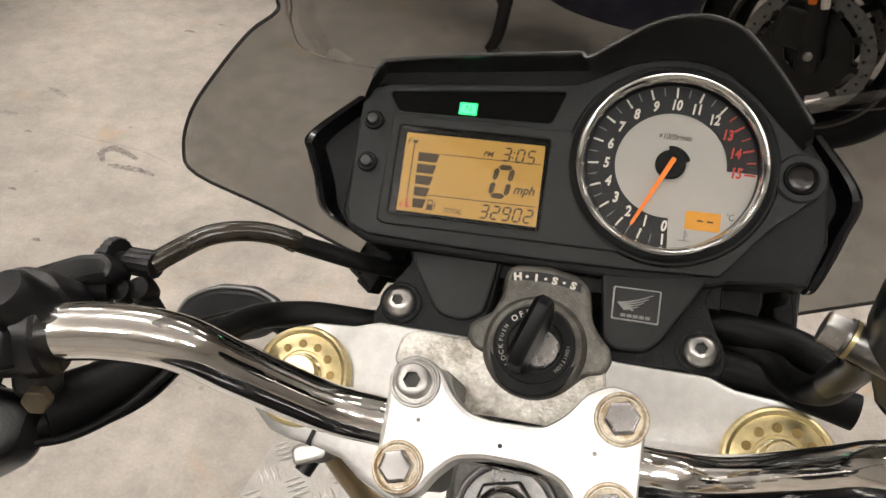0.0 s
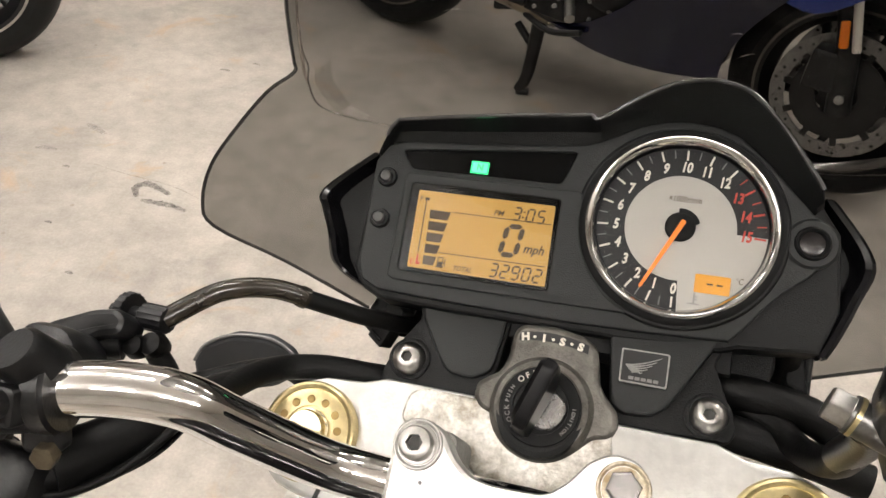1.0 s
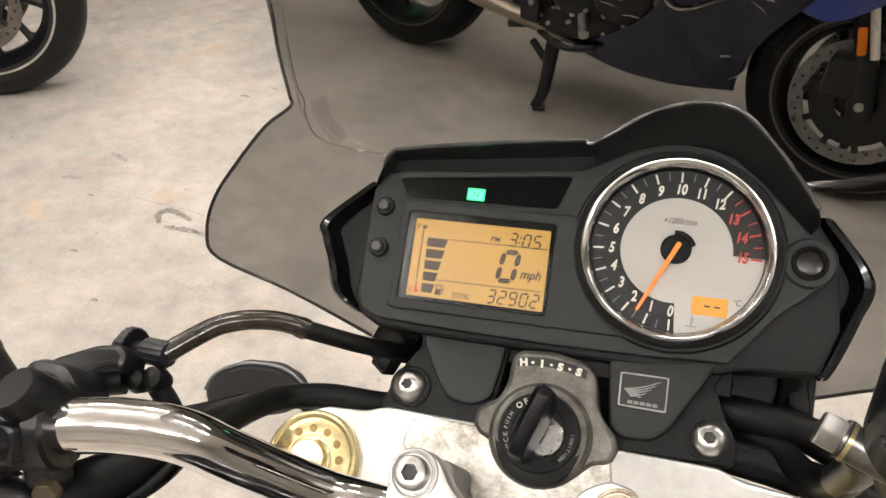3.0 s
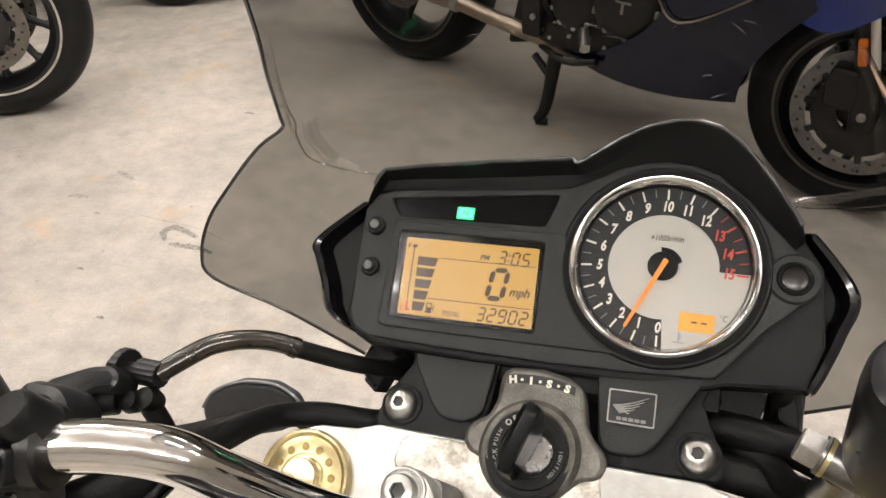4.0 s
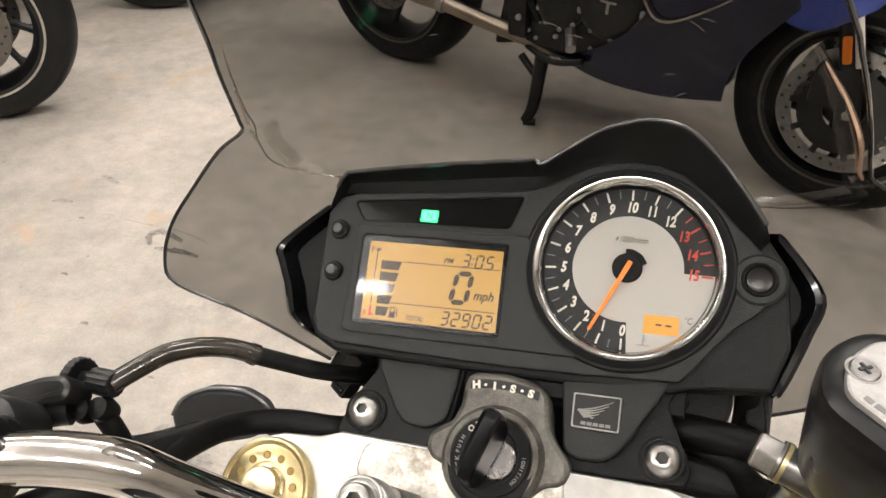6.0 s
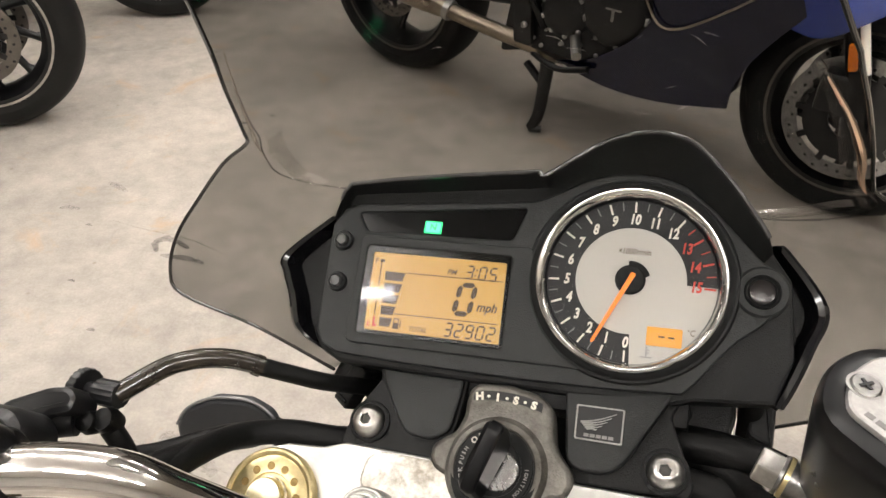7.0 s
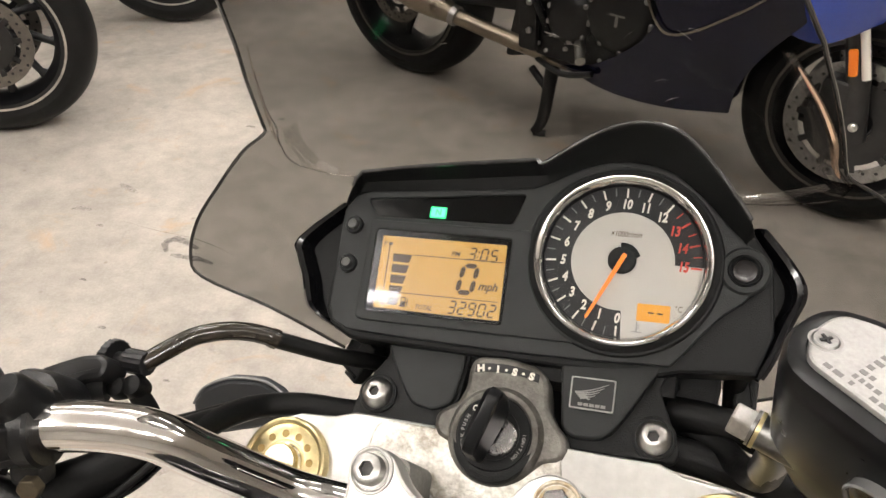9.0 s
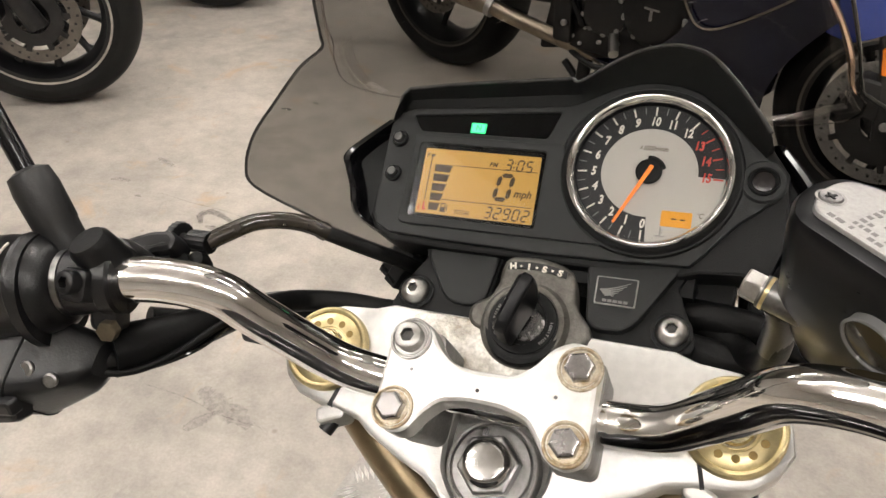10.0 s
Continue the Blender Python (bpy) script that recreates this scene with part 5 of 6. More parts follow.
def right_controls(parent):
    # brake fluid reservoir with a bright lid
    nz = Vector((0.13, 0.50, 0.85)).normalized()
    base = frame_at((132, 57, 114), nz)
    lid_shape = rounded([(-6.2, -11), (-5, 0), (-2, 7), (3, 13), (8, 15.7), (20, 13.2), (51.6, -12.9), (66.7, -33.7), (60, -48), (47, -56.5)], 4, 3)
    def ring(offset, drop):
        return [base @ Vector((x, y, -1.6)) - Vector((0.02, 0.44, 1.0)) * drop for x, y in inset(lid_shape, offset)]
    res = part("brake_reservoir", skin([ring(16, 80), ring(10, 74), ring(3, 60), ring(-2.8, 40), ring(-3.8, 10), ring(-3.7, 4), ring(-2.9, 1.2), ring(-1.4, 0.2), ring(0.2, 0.0)]), M_RESERVOIR, parent, "black brake fluid reservoir")
    lid = part("reservoir_lid", xf(prism(lid_shape, -4, 0.4, 1.2), base), M_LIDALLOY, res, "bare alloy lid with dark lettering")
    for x, y in ((0, 0), (44, -26)):
        part("screw_recess", xf(lathe([(5.6, 0.2), (5.6, 0.5), (4.4, 0.5)], 28), base @ at(x, y, 0)), M_GREYPRINT, lid)
        sc = part("lid_screw", xf(lathe([(4.6, 0.2), (4.6, 0.7), (4.0, 1.2), (0.4, 0.9)], 28), base @ at(x, y, 0)), M_DULLSTEEL, lid, "cross-head screw")
        part("screw_slot", xf(join(block(-2.2, -0.5, 0.9, 2.2, 0.5, 1.4), block(-0.5, -2.2, 0.9, 0.5, 2.2, 1.4)), base @ at(x, y, 0, 30)), M_DIAL, sc)
    rng = random.Random(5)
    text = base @ at(-6.2, -11, 0, -40.5)
    for k in range(7):
        x = 4 if k == 0 else 12
        while x < 58:
            w = rng.uniform(1.4, 3.4)
            if rng.random() < 0.86:
                part("lid_print", xf(block(x, 2.2 + 3.7 * k, 0.38, x + w, 4.2 + 3.7 * k, 0.5), text), M_LIDPRINT, lid)
            x += w + (0.9 if rng.random() < 0.8 else 2.4)
    face_on = frame_at((150.5, 5.5, 104), (-0.62, -0.72, 0.16))
    sight = part("sight_ring", xf(lathe([(12.6, -8), (12.6, 1.2), (12.0, 1.7), (11.4, 1.6), (11, 0)], 40), face_on), M_LAMPGREY, res, "grey ring round the sight glass")
    part("sight_glass", xf(lathe([(11.2, -2), (11.2, 0.6), (6, 1.4), (0.4, 1.6)], 36), face_on), M_SIGHT, sight, "round amber sight glass")
    # banjo bolt and union
    bx = Vector((-0.93, 0.37, 0.0)).normalized()
    b0 = Vector((130, 27, 72))
    union = part("banjo_union", tube([b0 - bx * 8, b0 + bx * 15], 6.9, 28), M_DULLSTEEL, res, "plated brake hose union")
    part("banjo_washer", tube([b0 + bx * 14.0, b0 + bx * 15.6], 7.5, 28), M_GOLD, union, "copper sealing washer")
    part("banjo_washer", tube([b0 + bx * 16.0, b0 + bx * 17.2], 7.3, 28), M_DULLSTEEL, union)
    part("banjo_bolt", xf(prism(rounded(ngon(7.0, 6, 0.3), 0.9, 2), 17, 25, 1.0), frame_at(b0, bx)), M_DOME, union, "bright hexagon banjo bolt", angle=12)
    part("hose_fitting", tube(smooth_line([b0 + bx * 9, b0 + bx * 8 + Vector((2, -2, -22)), Vector((124, 24, 14)), Vector((118, 30, -18)), Vector((104, 44, -34)), Vector((70, 56, -46))], 6), 6.8, 18, radii=None), M_RUBBER, parent, "black brake hose")
    part("hose_collar", tube(smooth_line([b0 + bx * 9 + Vector((0, 0, -4)), b0 + bx * 8 + Vector((2, -2, -18)), (123.5, 25, 24)], 4), 7.0, 20), M_CASTBLACK, union)
    clampd = part("master_clamp", tube([(170, -20, 107), (196, -26, 111)], 17, 30), M_CASTBLACK, res)
    part("master_body", tube([(140, 36, 60), (196, 4, 84)], 15, 26), M_CASTBLACK, res)
    part("throttle_block", tube([(198, -27, 111), (206, -29, 112), (250, -41, 116), (256, -43, 116)], 1, 26, radii=[20, 26, 26, 20]), M_CASTBLACK, parent, "black throttle housing")
    # dark loom and hoses right of the bracket
    part("wiring_loom", tube(smooth_line([(82, 56, -36), (100, 54, -32), (122, 50, -32), (146, 40, -38)], 5), 9, 16), M_RUBBER, parent, "black wiring loom")
    part("wiring_loom", tube(smooth_line([(80, 36, -34), (104, 33, -34), (128, 29, -34), (150, 24, -34)], 5), 9, 18), M_RUBBER, parent, "thick black hose")
    part("stay_box", prism(rounded([(80, 50), (100, 50), (106, 70), (104, 122), (80, 122)], 4), -96, -36, 2), M_PLASTIC, parent)
    part("stay_box", prism(rounded([(112, 66), (124, 60), (126, 110), (114, 112)], 3), -110, -44, 2), M_PLASTIC, parent)
    part("loom_branch", tube(smooth_line([(80, 70, -40), (92, 66, -60), (96, 70, -120)], 5), 7, 14), M_RUBBER, parent)
    part("loom_branch", tube(smooth_line([(112, 84, -30), (114, 72, -70), (116, 70, -150)], 5), 6, 14), M_RUBBER, parent)
    part("panel_stay", prism(rounded([(84, 40), (104, 60), (100, 100), (80, 100)], 4), -60, -40, 1), M_PLASTIC, parent)


def indicator(parent):
    """The smoked turn indicator out to the side below the bar."""
    c = frame_at((-222, 31.5, -118), (0.1, -0.62, 0.78), (0.96, 0.18, 0.12))
    shape = [(-37, -16), (-35, 4), (-23, 15), (0, 20), (26, 15), (39, 4), (42, -12), (22, -20), (-18, -22)]
    shell = part("indicator", xf(prism(rounded(shape, 4, 3), -15, 2, 2.5, 7), c), M_SIGNAL, parent, "smoked plastic turn indicator")
    part("indicator_rim", xf(tube(smooth_line([(-35, 4, 0), (-23, 15, 0), (0, 20.5, 0), (26, 15.5, 0), (39, 4, 0), (42, -10, -2)], 5), 1.2, 10), c), M_LAMPGREY, shell, "glossy lens rim")
    part("indicator_stem", tube([(-188, 36, -124), (-110, 10, -130)], 9, 18), M_RUBBER, shell)


def lower_bike(parent):
    """What stands under the saddle view: headlamp shell, tank, frame and wheels."""
    part("headlamp_shell", xf(lathe([(20, -90), (62, -70), (84, -20), (88, 10), (80, 14), (20, 16)], 36), frame_at((0, 110, -110), (0, 1, 0.2), (1, 0, 0))), M_PLASTIC, parent)
    tank = [[(w * math.cos(a), y, z + h * math.sin(a)) for a in [2 * math.pi * k / 32 for k in range(32)]] for y, z, w, h in
            ((-150, -60, 60, 50), (-168, -30, 110, 100), (-215, 0, 150, 140), (-320, -10, 165, 150), (-440, -70, 140, 130), (-540, -150, 90, 90), (-580, -190, 50, 50))]
    part("fuel_tank", skin(tank), M_GLOSS, parent, "gloss black fuel tank")
    seat = [[(w * math.cos(a), y, z + h * math.sin(a)) for a in [2 * math.pi * k / 20 for k in range(20)]] for y, z, w, h in
            ((-470, -320, 70, 45), (-560, -380, 130, 50), (-760, -500, 140, 50), (-960, -560, 100, 50), (-1050, -600, 50, 30))]
    part("saddle", skin(seat), M_RUBBER, parent, "black dual saddle")
    part("frame_spine", tube([(0, -60, -120), (0, -300, -330), (0, -640, -640)], 34, 16), M_CASTBLACK, parent)
    part("engine", xf(prism(rounded([(-190, -170), (190, -170), (190, 190), (-190, 190)], 40), -190, 190, 20, 20), frame_at((0, -230, -560), (0.0, 0.53, 0.85))), M_ENGINE, parent)


yoke(bike)
handlebar(bike)
bar_clamp(bike)
instrument(bike)
bracket(bike)
ignition(bike)
windscreen(bike)
left_controls(bike)
right_controls(bike)
indicator(bike)
lower_bike(bike)

# ---------------------------------------------------------------- other motorcycles (metres: x ahead, y to the left, z up)
def tyre_mesh(R, W):
    prof = []
    for k in range(17):
        a = math.pi * (k / 16) - math.pi / 2
        prof.append((R - 0.058 + 0.058 * max(0.0, math.cos(a)) ** 0.75, W / 2 * math.sin(a)))
    prof += [(R - 0.085, W * 0.44), (R - 0.085, -W * 0.44)]
    return lathe([(r, z) for r, z in prof], 72, closed=True)


AXLE = Matrix(((1, 0, 0, 0), (0, 0, 1, 0), (0, -1, 0, 0), (0, 0, 0, 1)))  # turned forms lie along y


def wheel(parent, name, x, R, W, spokes, discs, disc_r, label, turn=0.0, steel=None, lip=None):
    put = lambda bm: xf(bm, Matrix.Translation((x, 0, R)) @ AXLE)
    hub = part(name, put(lathe([(0.02, -W * 0.5), (0.045, -W * 0.5), (0.05, -W * 0.35), (0.038, 0), (0.05, W * 0.35), (0.045, W * 0.5), (0.02, W * 0.5)], 32)), M_WHEEL, parent, label, 1.0)
    part("tyre", put(tyre_mesh(R, W)), M_TYRE, hub, "black road tyre", 1.0)
    rr = R - 0.083
    part("rim", put(lathe([(rr - 0.012, -W * 0.44), (rr + 0.006, -W * 0.46), (rr + 0.007, -W * 0.42), (rr - 0.006, -W * 0.38), (rr - 0.020, -W * 0.2), (rr - 0.022, W * 0.2), (rr - 0.006, W * 0.38), (rr + 0.007, W * 0.42), (rr + 0.006, W * 0.46), (rr - 0.012, W * 0.44), (rr - 0.034, W * 0.15), (rr - 0.034, -W * 0.15)], 72, closed=True)), M_WHEEL, hub, "satin black rim", 1.0)
    for s in (-1, 1):
        part("rim_line", put(lathe([(rr - 0.002, s * W * 0.463), (rr + 0.0045, s * W * 0.463), (rr + 0.0045, s * W * 0.472), (rr - 0.002, s * W * 0.469)], 72, closed=True)), lip or M_PINSTRIPE, hub, "worn rim lip", 1.0)
    for k in range(spokes):
        a = turn + 2 * math.pi * k / spokes
        b = a + 0.10
        p = [(0.042 * math.cos(a), 0.042 * math.sin(a), 0), (0.12 * math.cos(a), 0.12 * math.sin(a), 0), ((rr - 0.05) * math.cos(b), (rr - 0.05) * math.sin(b), 0), ((rr - 0.026) * math.cos(b), (rr - 0.026) * math.sin(b), 0)]
        part("spoke", put(tube(p, 0.012, 10, radii=[0.018, 0.013, 0.011, 0.019])), M_WHEEL, hub, unit=1.0)
    for s in discs:
        y = s * (W * 0.5 + 0.012)
        n = 72
        disc = part("brake_disc", put(lathe([(disc_r - 0.036, y - 0.0025), (disc_r, y - 0.0025), (disc_r, y + 0.0025), (disc_r - 0.036, y + 0.0025)], n, closed=True)), steel or M_DISC, hub, "drilled steel brake disc", 1.0)
        part("disc_carrier", put(lathe([(0.05, y - 0.003), (disc_r - 0.05, y - 0.003), (disc_r - 0.05, y + 0.003), (0.05, y + 0.003)], 48, closed=True)), M_ENGINE, disc, unit=1.0)
        for k in range(10):
            part("carrier_arm", put(xf(block(disc_r - 0.055, -0.008, y - 0.003, disc_r - 0.03, 0.008, y + 0.003), Matrix.Rotation(2 * math.pi * k / 10, 4, "Z"))), M_ENGINE, disc, unit=1.0)
        for k in range(30):
            a = 2 * math.pi * k / 30
            r = disc_r - (0.010, 0.018, 0.026)[k % 3]
            part("drilling", put(lathe([(0.0042, y - 0.0028), (0.0042, y + 0.0028)], 10, center=(r * math.cos(a), r * math.sin(a)))), M_DIAL, disc, unit=1.0)
    part("valve", put(tube([(rr * 0.86 * math.cos(turn + 0.5), rr * 0.86 * math.sin(turn + 0.5), 0.01), (rr * 0.99 * math.cos(turn + 0.5), rr * 0.99 * math.sin(turn + 0.5), 0.0)], 0.005, 8)), M_RUBBER, hub, unit=1.0)
    return hub


def panel_sheet(rows, thick=0.004):
    """A curved body panel from rows of points, with thickness across y."""
    f = [smooth_line(r, 5) for r in rows]
    f = [list(c) for c in zip(*[smooth_line(list(c), 4) for c in zip(*f)])]
    b = [[p - Vector((0, math.copysign(thick, p.y), 0)) for p in r] for r in f]
    return join(skin(f, False, False), skin(b, False, False))


def tourer(m):
    """A faired dark blue sports tourer, seen from its right side."""
    b = thing("motorcycle", m, "dark blue faired sports touring motorcycle parked on the floor", "motorcycle")
    wheel(b, "rear_wheel", 0.0, 0.310, 0.17, 5, (-1,), 0.11, "black cast rear wheel", 0.4, None, M_DISC)
    wheel(b, "front_wheel", 1.455, 0.290, 0.12, 5, (-1, 1), 0.16, "black cast front wheel", 0.2, M_DULLSTEEL, M_DISC)
    for s in (-1, 1):
        leg = part("fork_leg", tube([(1.475, s * 0.10, 0.265), (1.44, s * 0.10, 0.42), (1.26, s * 0.10, 0.95)], 0.027, 18, radii=[0.03, 0.028, 0.022]), M_ENGINE, b, "black lower fork leg", 1.0)
        part("fork_guard", tube([(1.462, s * 0.13, 0.43), (1.41, s * 0.13, 0.58)], 0.010, 12), M_WHITE, leg, "pale fork sleeve", 1.0)
        part("reflector", xf(prism(rounded([(-0.010, -0.032), (0.010, -0.032), (0.010, 0.032), (-0.010, 0.032)], 0.006), 0, 0.008, 0.003), Matrix.Translation((1.425, s * 0.14, 0.465)) @ Matrix.Rotation(radians(-16), 4, "Y") @ Matrix.Rotation(radians(90 * -s), 4, "X") ), M_ORANGE, leg, "orange side reflector", 1.0)
        part("caliper", xf(prism(rounded([(-0.04, -0.05), (0.04, -0.05), (0.04, 0.05), (-0.04, 0.05)], 0.015), -0.03, 0.03, 0.008, 0.008), Matrix.Translation((1.41, s * 0.095, 0.36)) @ Matrix.Rotation(radians(90), 4, "X")), M_ENGINE, leg, unit=1.0)
        part("caliper_bolt", xf(lathe([(0.011, 0), (0.011, 0.006), (0.006, 0.009)], 16), Matrix.Translation((1.47, s * 0.128, 0.31)) @ Matrix.Rotation(radians(90 * -s), 4, "X")), M_STEEL, leg, unit=1.0)
        # side fairing
        rows = [[(0.70, 0.19 * s, 0.27), (0.86, 0.215 * s, 0.25), (1.03, 0.215 * s, 0.255), (1.19, 0.18 * s, 0.275)],
                [(0.84, 0.225 * s, 0.33), (0.95, 0.24 * s, 0.355), (1.07, 0.235 * s, 0.365), (1.20, 0.20 * s, 0.355)],
                [(0.98, 0.25 * s, 0.47), (1.06, 0.26 * s, 0.47), (1.15, 0.255 * s, 0.475), (1.25, 0.22 * s, 0.46)],
                [(0.94, 0.255 * s, 0.63), (1.08, 0.28 * s, 0.63), (1.22, 0.28 * s, 0.63), (1.36, 0.24 * s, 0.61)],
                [(0.93, 0.24 * s, 0.82), (1.10, 0.28 * s, 0.86), (1.30, 0.28 * s, 0.88), (1.54, 0.20 * s, 0.84)],
                [(0.98, 0.20 * s, 0.98), (1.16, 0.23 * s, 1.02), (1.36, 0.22 * s, 1.04), (1.56, 0.10 * s, 0.96)]]
        part("side_fairing", panel_sheet(rows), M_NAVY, b, "dark navy side fairing", 1.0)
        part("fairing_edge", tube(smooth_line([(0.91, 0.262 * s, 0.66), (0.972, 0.262 * s, 0.51), (1.045, 0.270 * s, 0.472), (1.19, 0.274 * s, 0.565), (1.29, 0.268 * s, 0.66)], 6), 0.003, 8), M_EXHAUST, b, unit=1.0)
        part("fairing_lip", panel_sheet([[(1.25, 0.235 * s, 0.54), (1.36, 0.215 * s, 0.515), (1.46, 0.17 * s, 0.575)], [(1.28, 0.275 * s, 0.70), (1.42, 0.26 * s, 0.70), (1.56, 0.18 * s, 0.74)], [(1.30, 0.26 * s, 0.88), (1.46, 0.23 * s, 0.90), (1.62, 0.08 * s, 0.88)]]), M_BLUE, b, "bright blue fairing nose panel", 1.0)
        part("peg_hanger", xf(prism(rounded([(0.50, 0.24), (0.60, 0.27), (0.68, 0.52), (0.55, 0.54)], 0.02), -0.008, 0.008, 0.003), Matrix.Translation((0, s * 0.17, 0)) @ Matrix.Rotation(radians(90), 4, "X")), M_ENGINE, b, unit=1.0)
        part("foot_peg", tube([(0.74, s * 0.18, 0.37), (0.80, s * 0.27, 0.335)], 0.014, 14), M_STEEL, b, "steel foot peg", 1.0)
        part("swing_arm", tube([(0.0, s * 0.10, 0.31), (0.22, s * 0.11, 0.36), (0.56, s * 0.10, 0.40)], 0.028, 16, radii=[0.024, 0.032, 0.036]), M_ENGINE, b, unit=1.0)
    part("front_mudguard", xf(join(*[skin([[Vector((1.455 + 0.318 * math.cos(a), w, 0.290 + 0.318 * math.sin(a) - 0.03 * (abs(w) / 0.07) ** 2)) for w in (-0.07, -0.045, 0, 0.045, 0.07)] for a in [radians(v) for v in range(20, 151, 8)]], False, False)]), Matrix.Identity(4)), M_BLUE, b, "bright blue front mudguard", 1.0)
    part("belly_pan", skin([[(x, w * math.cos(t), z + h * math.sin(t)) for t in [2 * math.pi * k / 20 for k in range(20)]] for x, z, w, h in ((0.66, 0.29, 0.08, 0.03), (0.74, 0.29, 0.17, 0.05), (0.95, 0.29, 0.20, 0.055), (1.16, 0.31, 0.15, 0.05))]), M_NAVY, b, unit=1.0)
    eng = part("engine", prism(rounded([(0.56, -0.20), (1.05, -0.20), (1.05, 0.20), (0.56, 0.20)], 0.06), 0.26, 0.68, 0.04, 0.03), M_ENGINE, b, "black engine castings", 1.0)
    for cx, cz, r in ((0.868, 0.455, 0.085), (0.72, 0.42, 0.06), (0.985, 0.40, 0.05)):
        cover = part("engine_cover", xf(lathe([(r + 0.012, 0), (r + 0.012, 0.012), (r, 0.022), (r * 0.7, 0.028), (0.004, 0.03)], 36), Matrix.Translation((cx, -0.20, cz)) @ Matrix.Rotation(radians(90), 4, "X")), M_ENGINE, eng, "round black engine cover", 1.0)
        for k in range(9):
            a = 2 * math.pi * k / 9
            part("cover_bolt", xf(lathe([(0.0075, 0), (0.0075, 0.007), (0.003, 0.010)], 10), Matrix.Translation((cx + (r + 0.004) * math.cos(a), -0.213, cz + (r + 0.004) * math.sin(a))) @ Matrix.Rotation(radians(90), 4, "X")), M_STEEL, cover, unit=1.0)
        if r > 0.08:
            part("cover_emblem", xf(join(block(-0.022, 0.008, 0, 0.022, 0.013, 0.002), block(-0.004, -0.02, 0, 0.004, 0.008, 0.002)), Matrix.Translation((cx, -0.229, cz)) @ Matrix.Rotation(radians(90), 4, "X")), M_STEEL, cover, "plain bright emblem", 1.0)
    rng = random.Random(11)
    for k in range(64):
        cx, cz = 0.58 + 0.46 * rng.random(), 0.30 + 0.36 * rng.random()
        if min(math.hypot(cx - a, cz - b) - r for a, b, r in ((0.868, 0.455, 0.085), (0.72, 0.42, 0.06), (0.985, 0.40, 0.05))) > 0.018:
            part("engine_bolt", xf(lathe([(0.006, -0.004), (0.006, 0.006), (0.0025, 0.009)], 10), Matrix.Translation((cx, -0.20, cz)) @ Matrix.Rotation(radians(90), 4, "X")), M_STEEL, eng, "small bright bolt", 1.0)
    for x0, z0, x1, z1 in ((0.60, 0.62, 0.74, 0.50), (0.76, 0.64, 1.02, 0.60), (0.58, 0.50, 0.66, 0.36)):
        part("coolant_hose", tube(smooth_line([(x0, -0.205, z0), ((x0 + x1) / 2, -0.225, (z0 + z1) / 2 + 0.02), (x1, -0.205, z1)], 5), 0.013, 12), M_GLOSS, eng, "glossy black hose", 1.0)
    for x0, z0, x1, z1, w in ((0.575, 0.66, 0.60, 0.30, 0.030), (0.66, 0.66, 0.70, 0.56, 0.016), (0.99, 0.64, 1.04, 0.48, 0.020)):
        part("frame_plate", xf(prism(rounded([(x0 - w, z0), (x0 + w, z0), (x1 + w, z1), (x1 - w, z1)], 0.01), 0.0, 0.016, 0.004), Matrix.Translation((0, -0.205, 0)) @ Matrix.Rotation(radians(90), 4, "X")), M_ENGINE, eng, "black cast frame plate", 1.0)
    for cx, cz in ((0.585, 0.60), (0.592, 0.52), (0.60, 0.44), (0.605, 0.36), (0.67, 0.63), (0.995, 0.60), (1.02, 0.52)):
        part("frame_bolt", xf(lathe([(0.009, 0), (0.009, 0.008), (0.0045, 0.011)], 12), Matrix.Translation((cx, -0.221, cz)) @ Matrix.Rotation(radians(90), 4, "X")), M_STEEL, eng, "bright frame bolt", 1.0)
    ex = part("silencer", tube(smooth_line([(-0.16, -0.235, 0.52), (0.04, -0.235, 0.435), (0.20, -0.225, 0.375), (0.33, -0.215, 0.335)], 6), 0.05, 28, radii=[0.05 + 0.004 * math.sin(k / 18 * math.pi) - (0.024 * max(0, (k - 12) / 6)) for k in range(19)]), M_EXHAUST, b, "brushed stainless silencer", 1.0)
    part("link_pipe", tube(smooth_line([(0.33, -0.215, 0.335), (0.45, -0.205, 0.315), (0.58, -0.19, 0.295), (0.70, -0.14, 0.26)], 6), 0.023, 20), M_EXHAUST, ex, unit=1.0)
    part("pipe_clamp", tube([(0.325, -0.2155, 0.337), (0.345, -0.214, 0.332)], 0.031, 20), M_STEEL, ex, unit=1.0)
    part("brake_pedal", tube(smooth_line([(0.62, -0.19, 0.27), (0.72, -0.22, 0.26), (0.82, -0.23, 0.29)], 4), 0.009, 10), M_ENGINE, b, unit=1.0)
    stand = part("centre_stand", join(tube(smooth_line([(0.64, -0.11, 0.40), (0.635, -0.125, 0.20), (0.632, -0.145, 0.06), (0.615, -0.165, 0.014)], 4), 0.020, 12, radii=[0.026, 0.026, 0.025, 0.024, 0.022, 0.021, 0.020, 0.020, 0.019, 0.018, 0.017, 0.015, 0.013]), tube([(0.615, -0.165, 0.013), (0.65, -0.15, 0.016)], 0.011, 12), tube([(0.63, -0.12, 0.14), (0.55, -0.10, 0.19)], 0.012, 10)), M_ENGINE, b, "black stand leg with its foot", 1.0)
    part("chain_guard", xf(prism(rounded([(0.02, 0.36), (0.36, 0.42), (0.36, 0.46), (0.02, 0.42)], 0.01), -0.01, 0.01, 0.003), Matrix.Translation((0, 0.11, 0)) @ Matrix.Rotation(radians(90), 4, "X")), M_PLASTIC, b, unit=1.0)
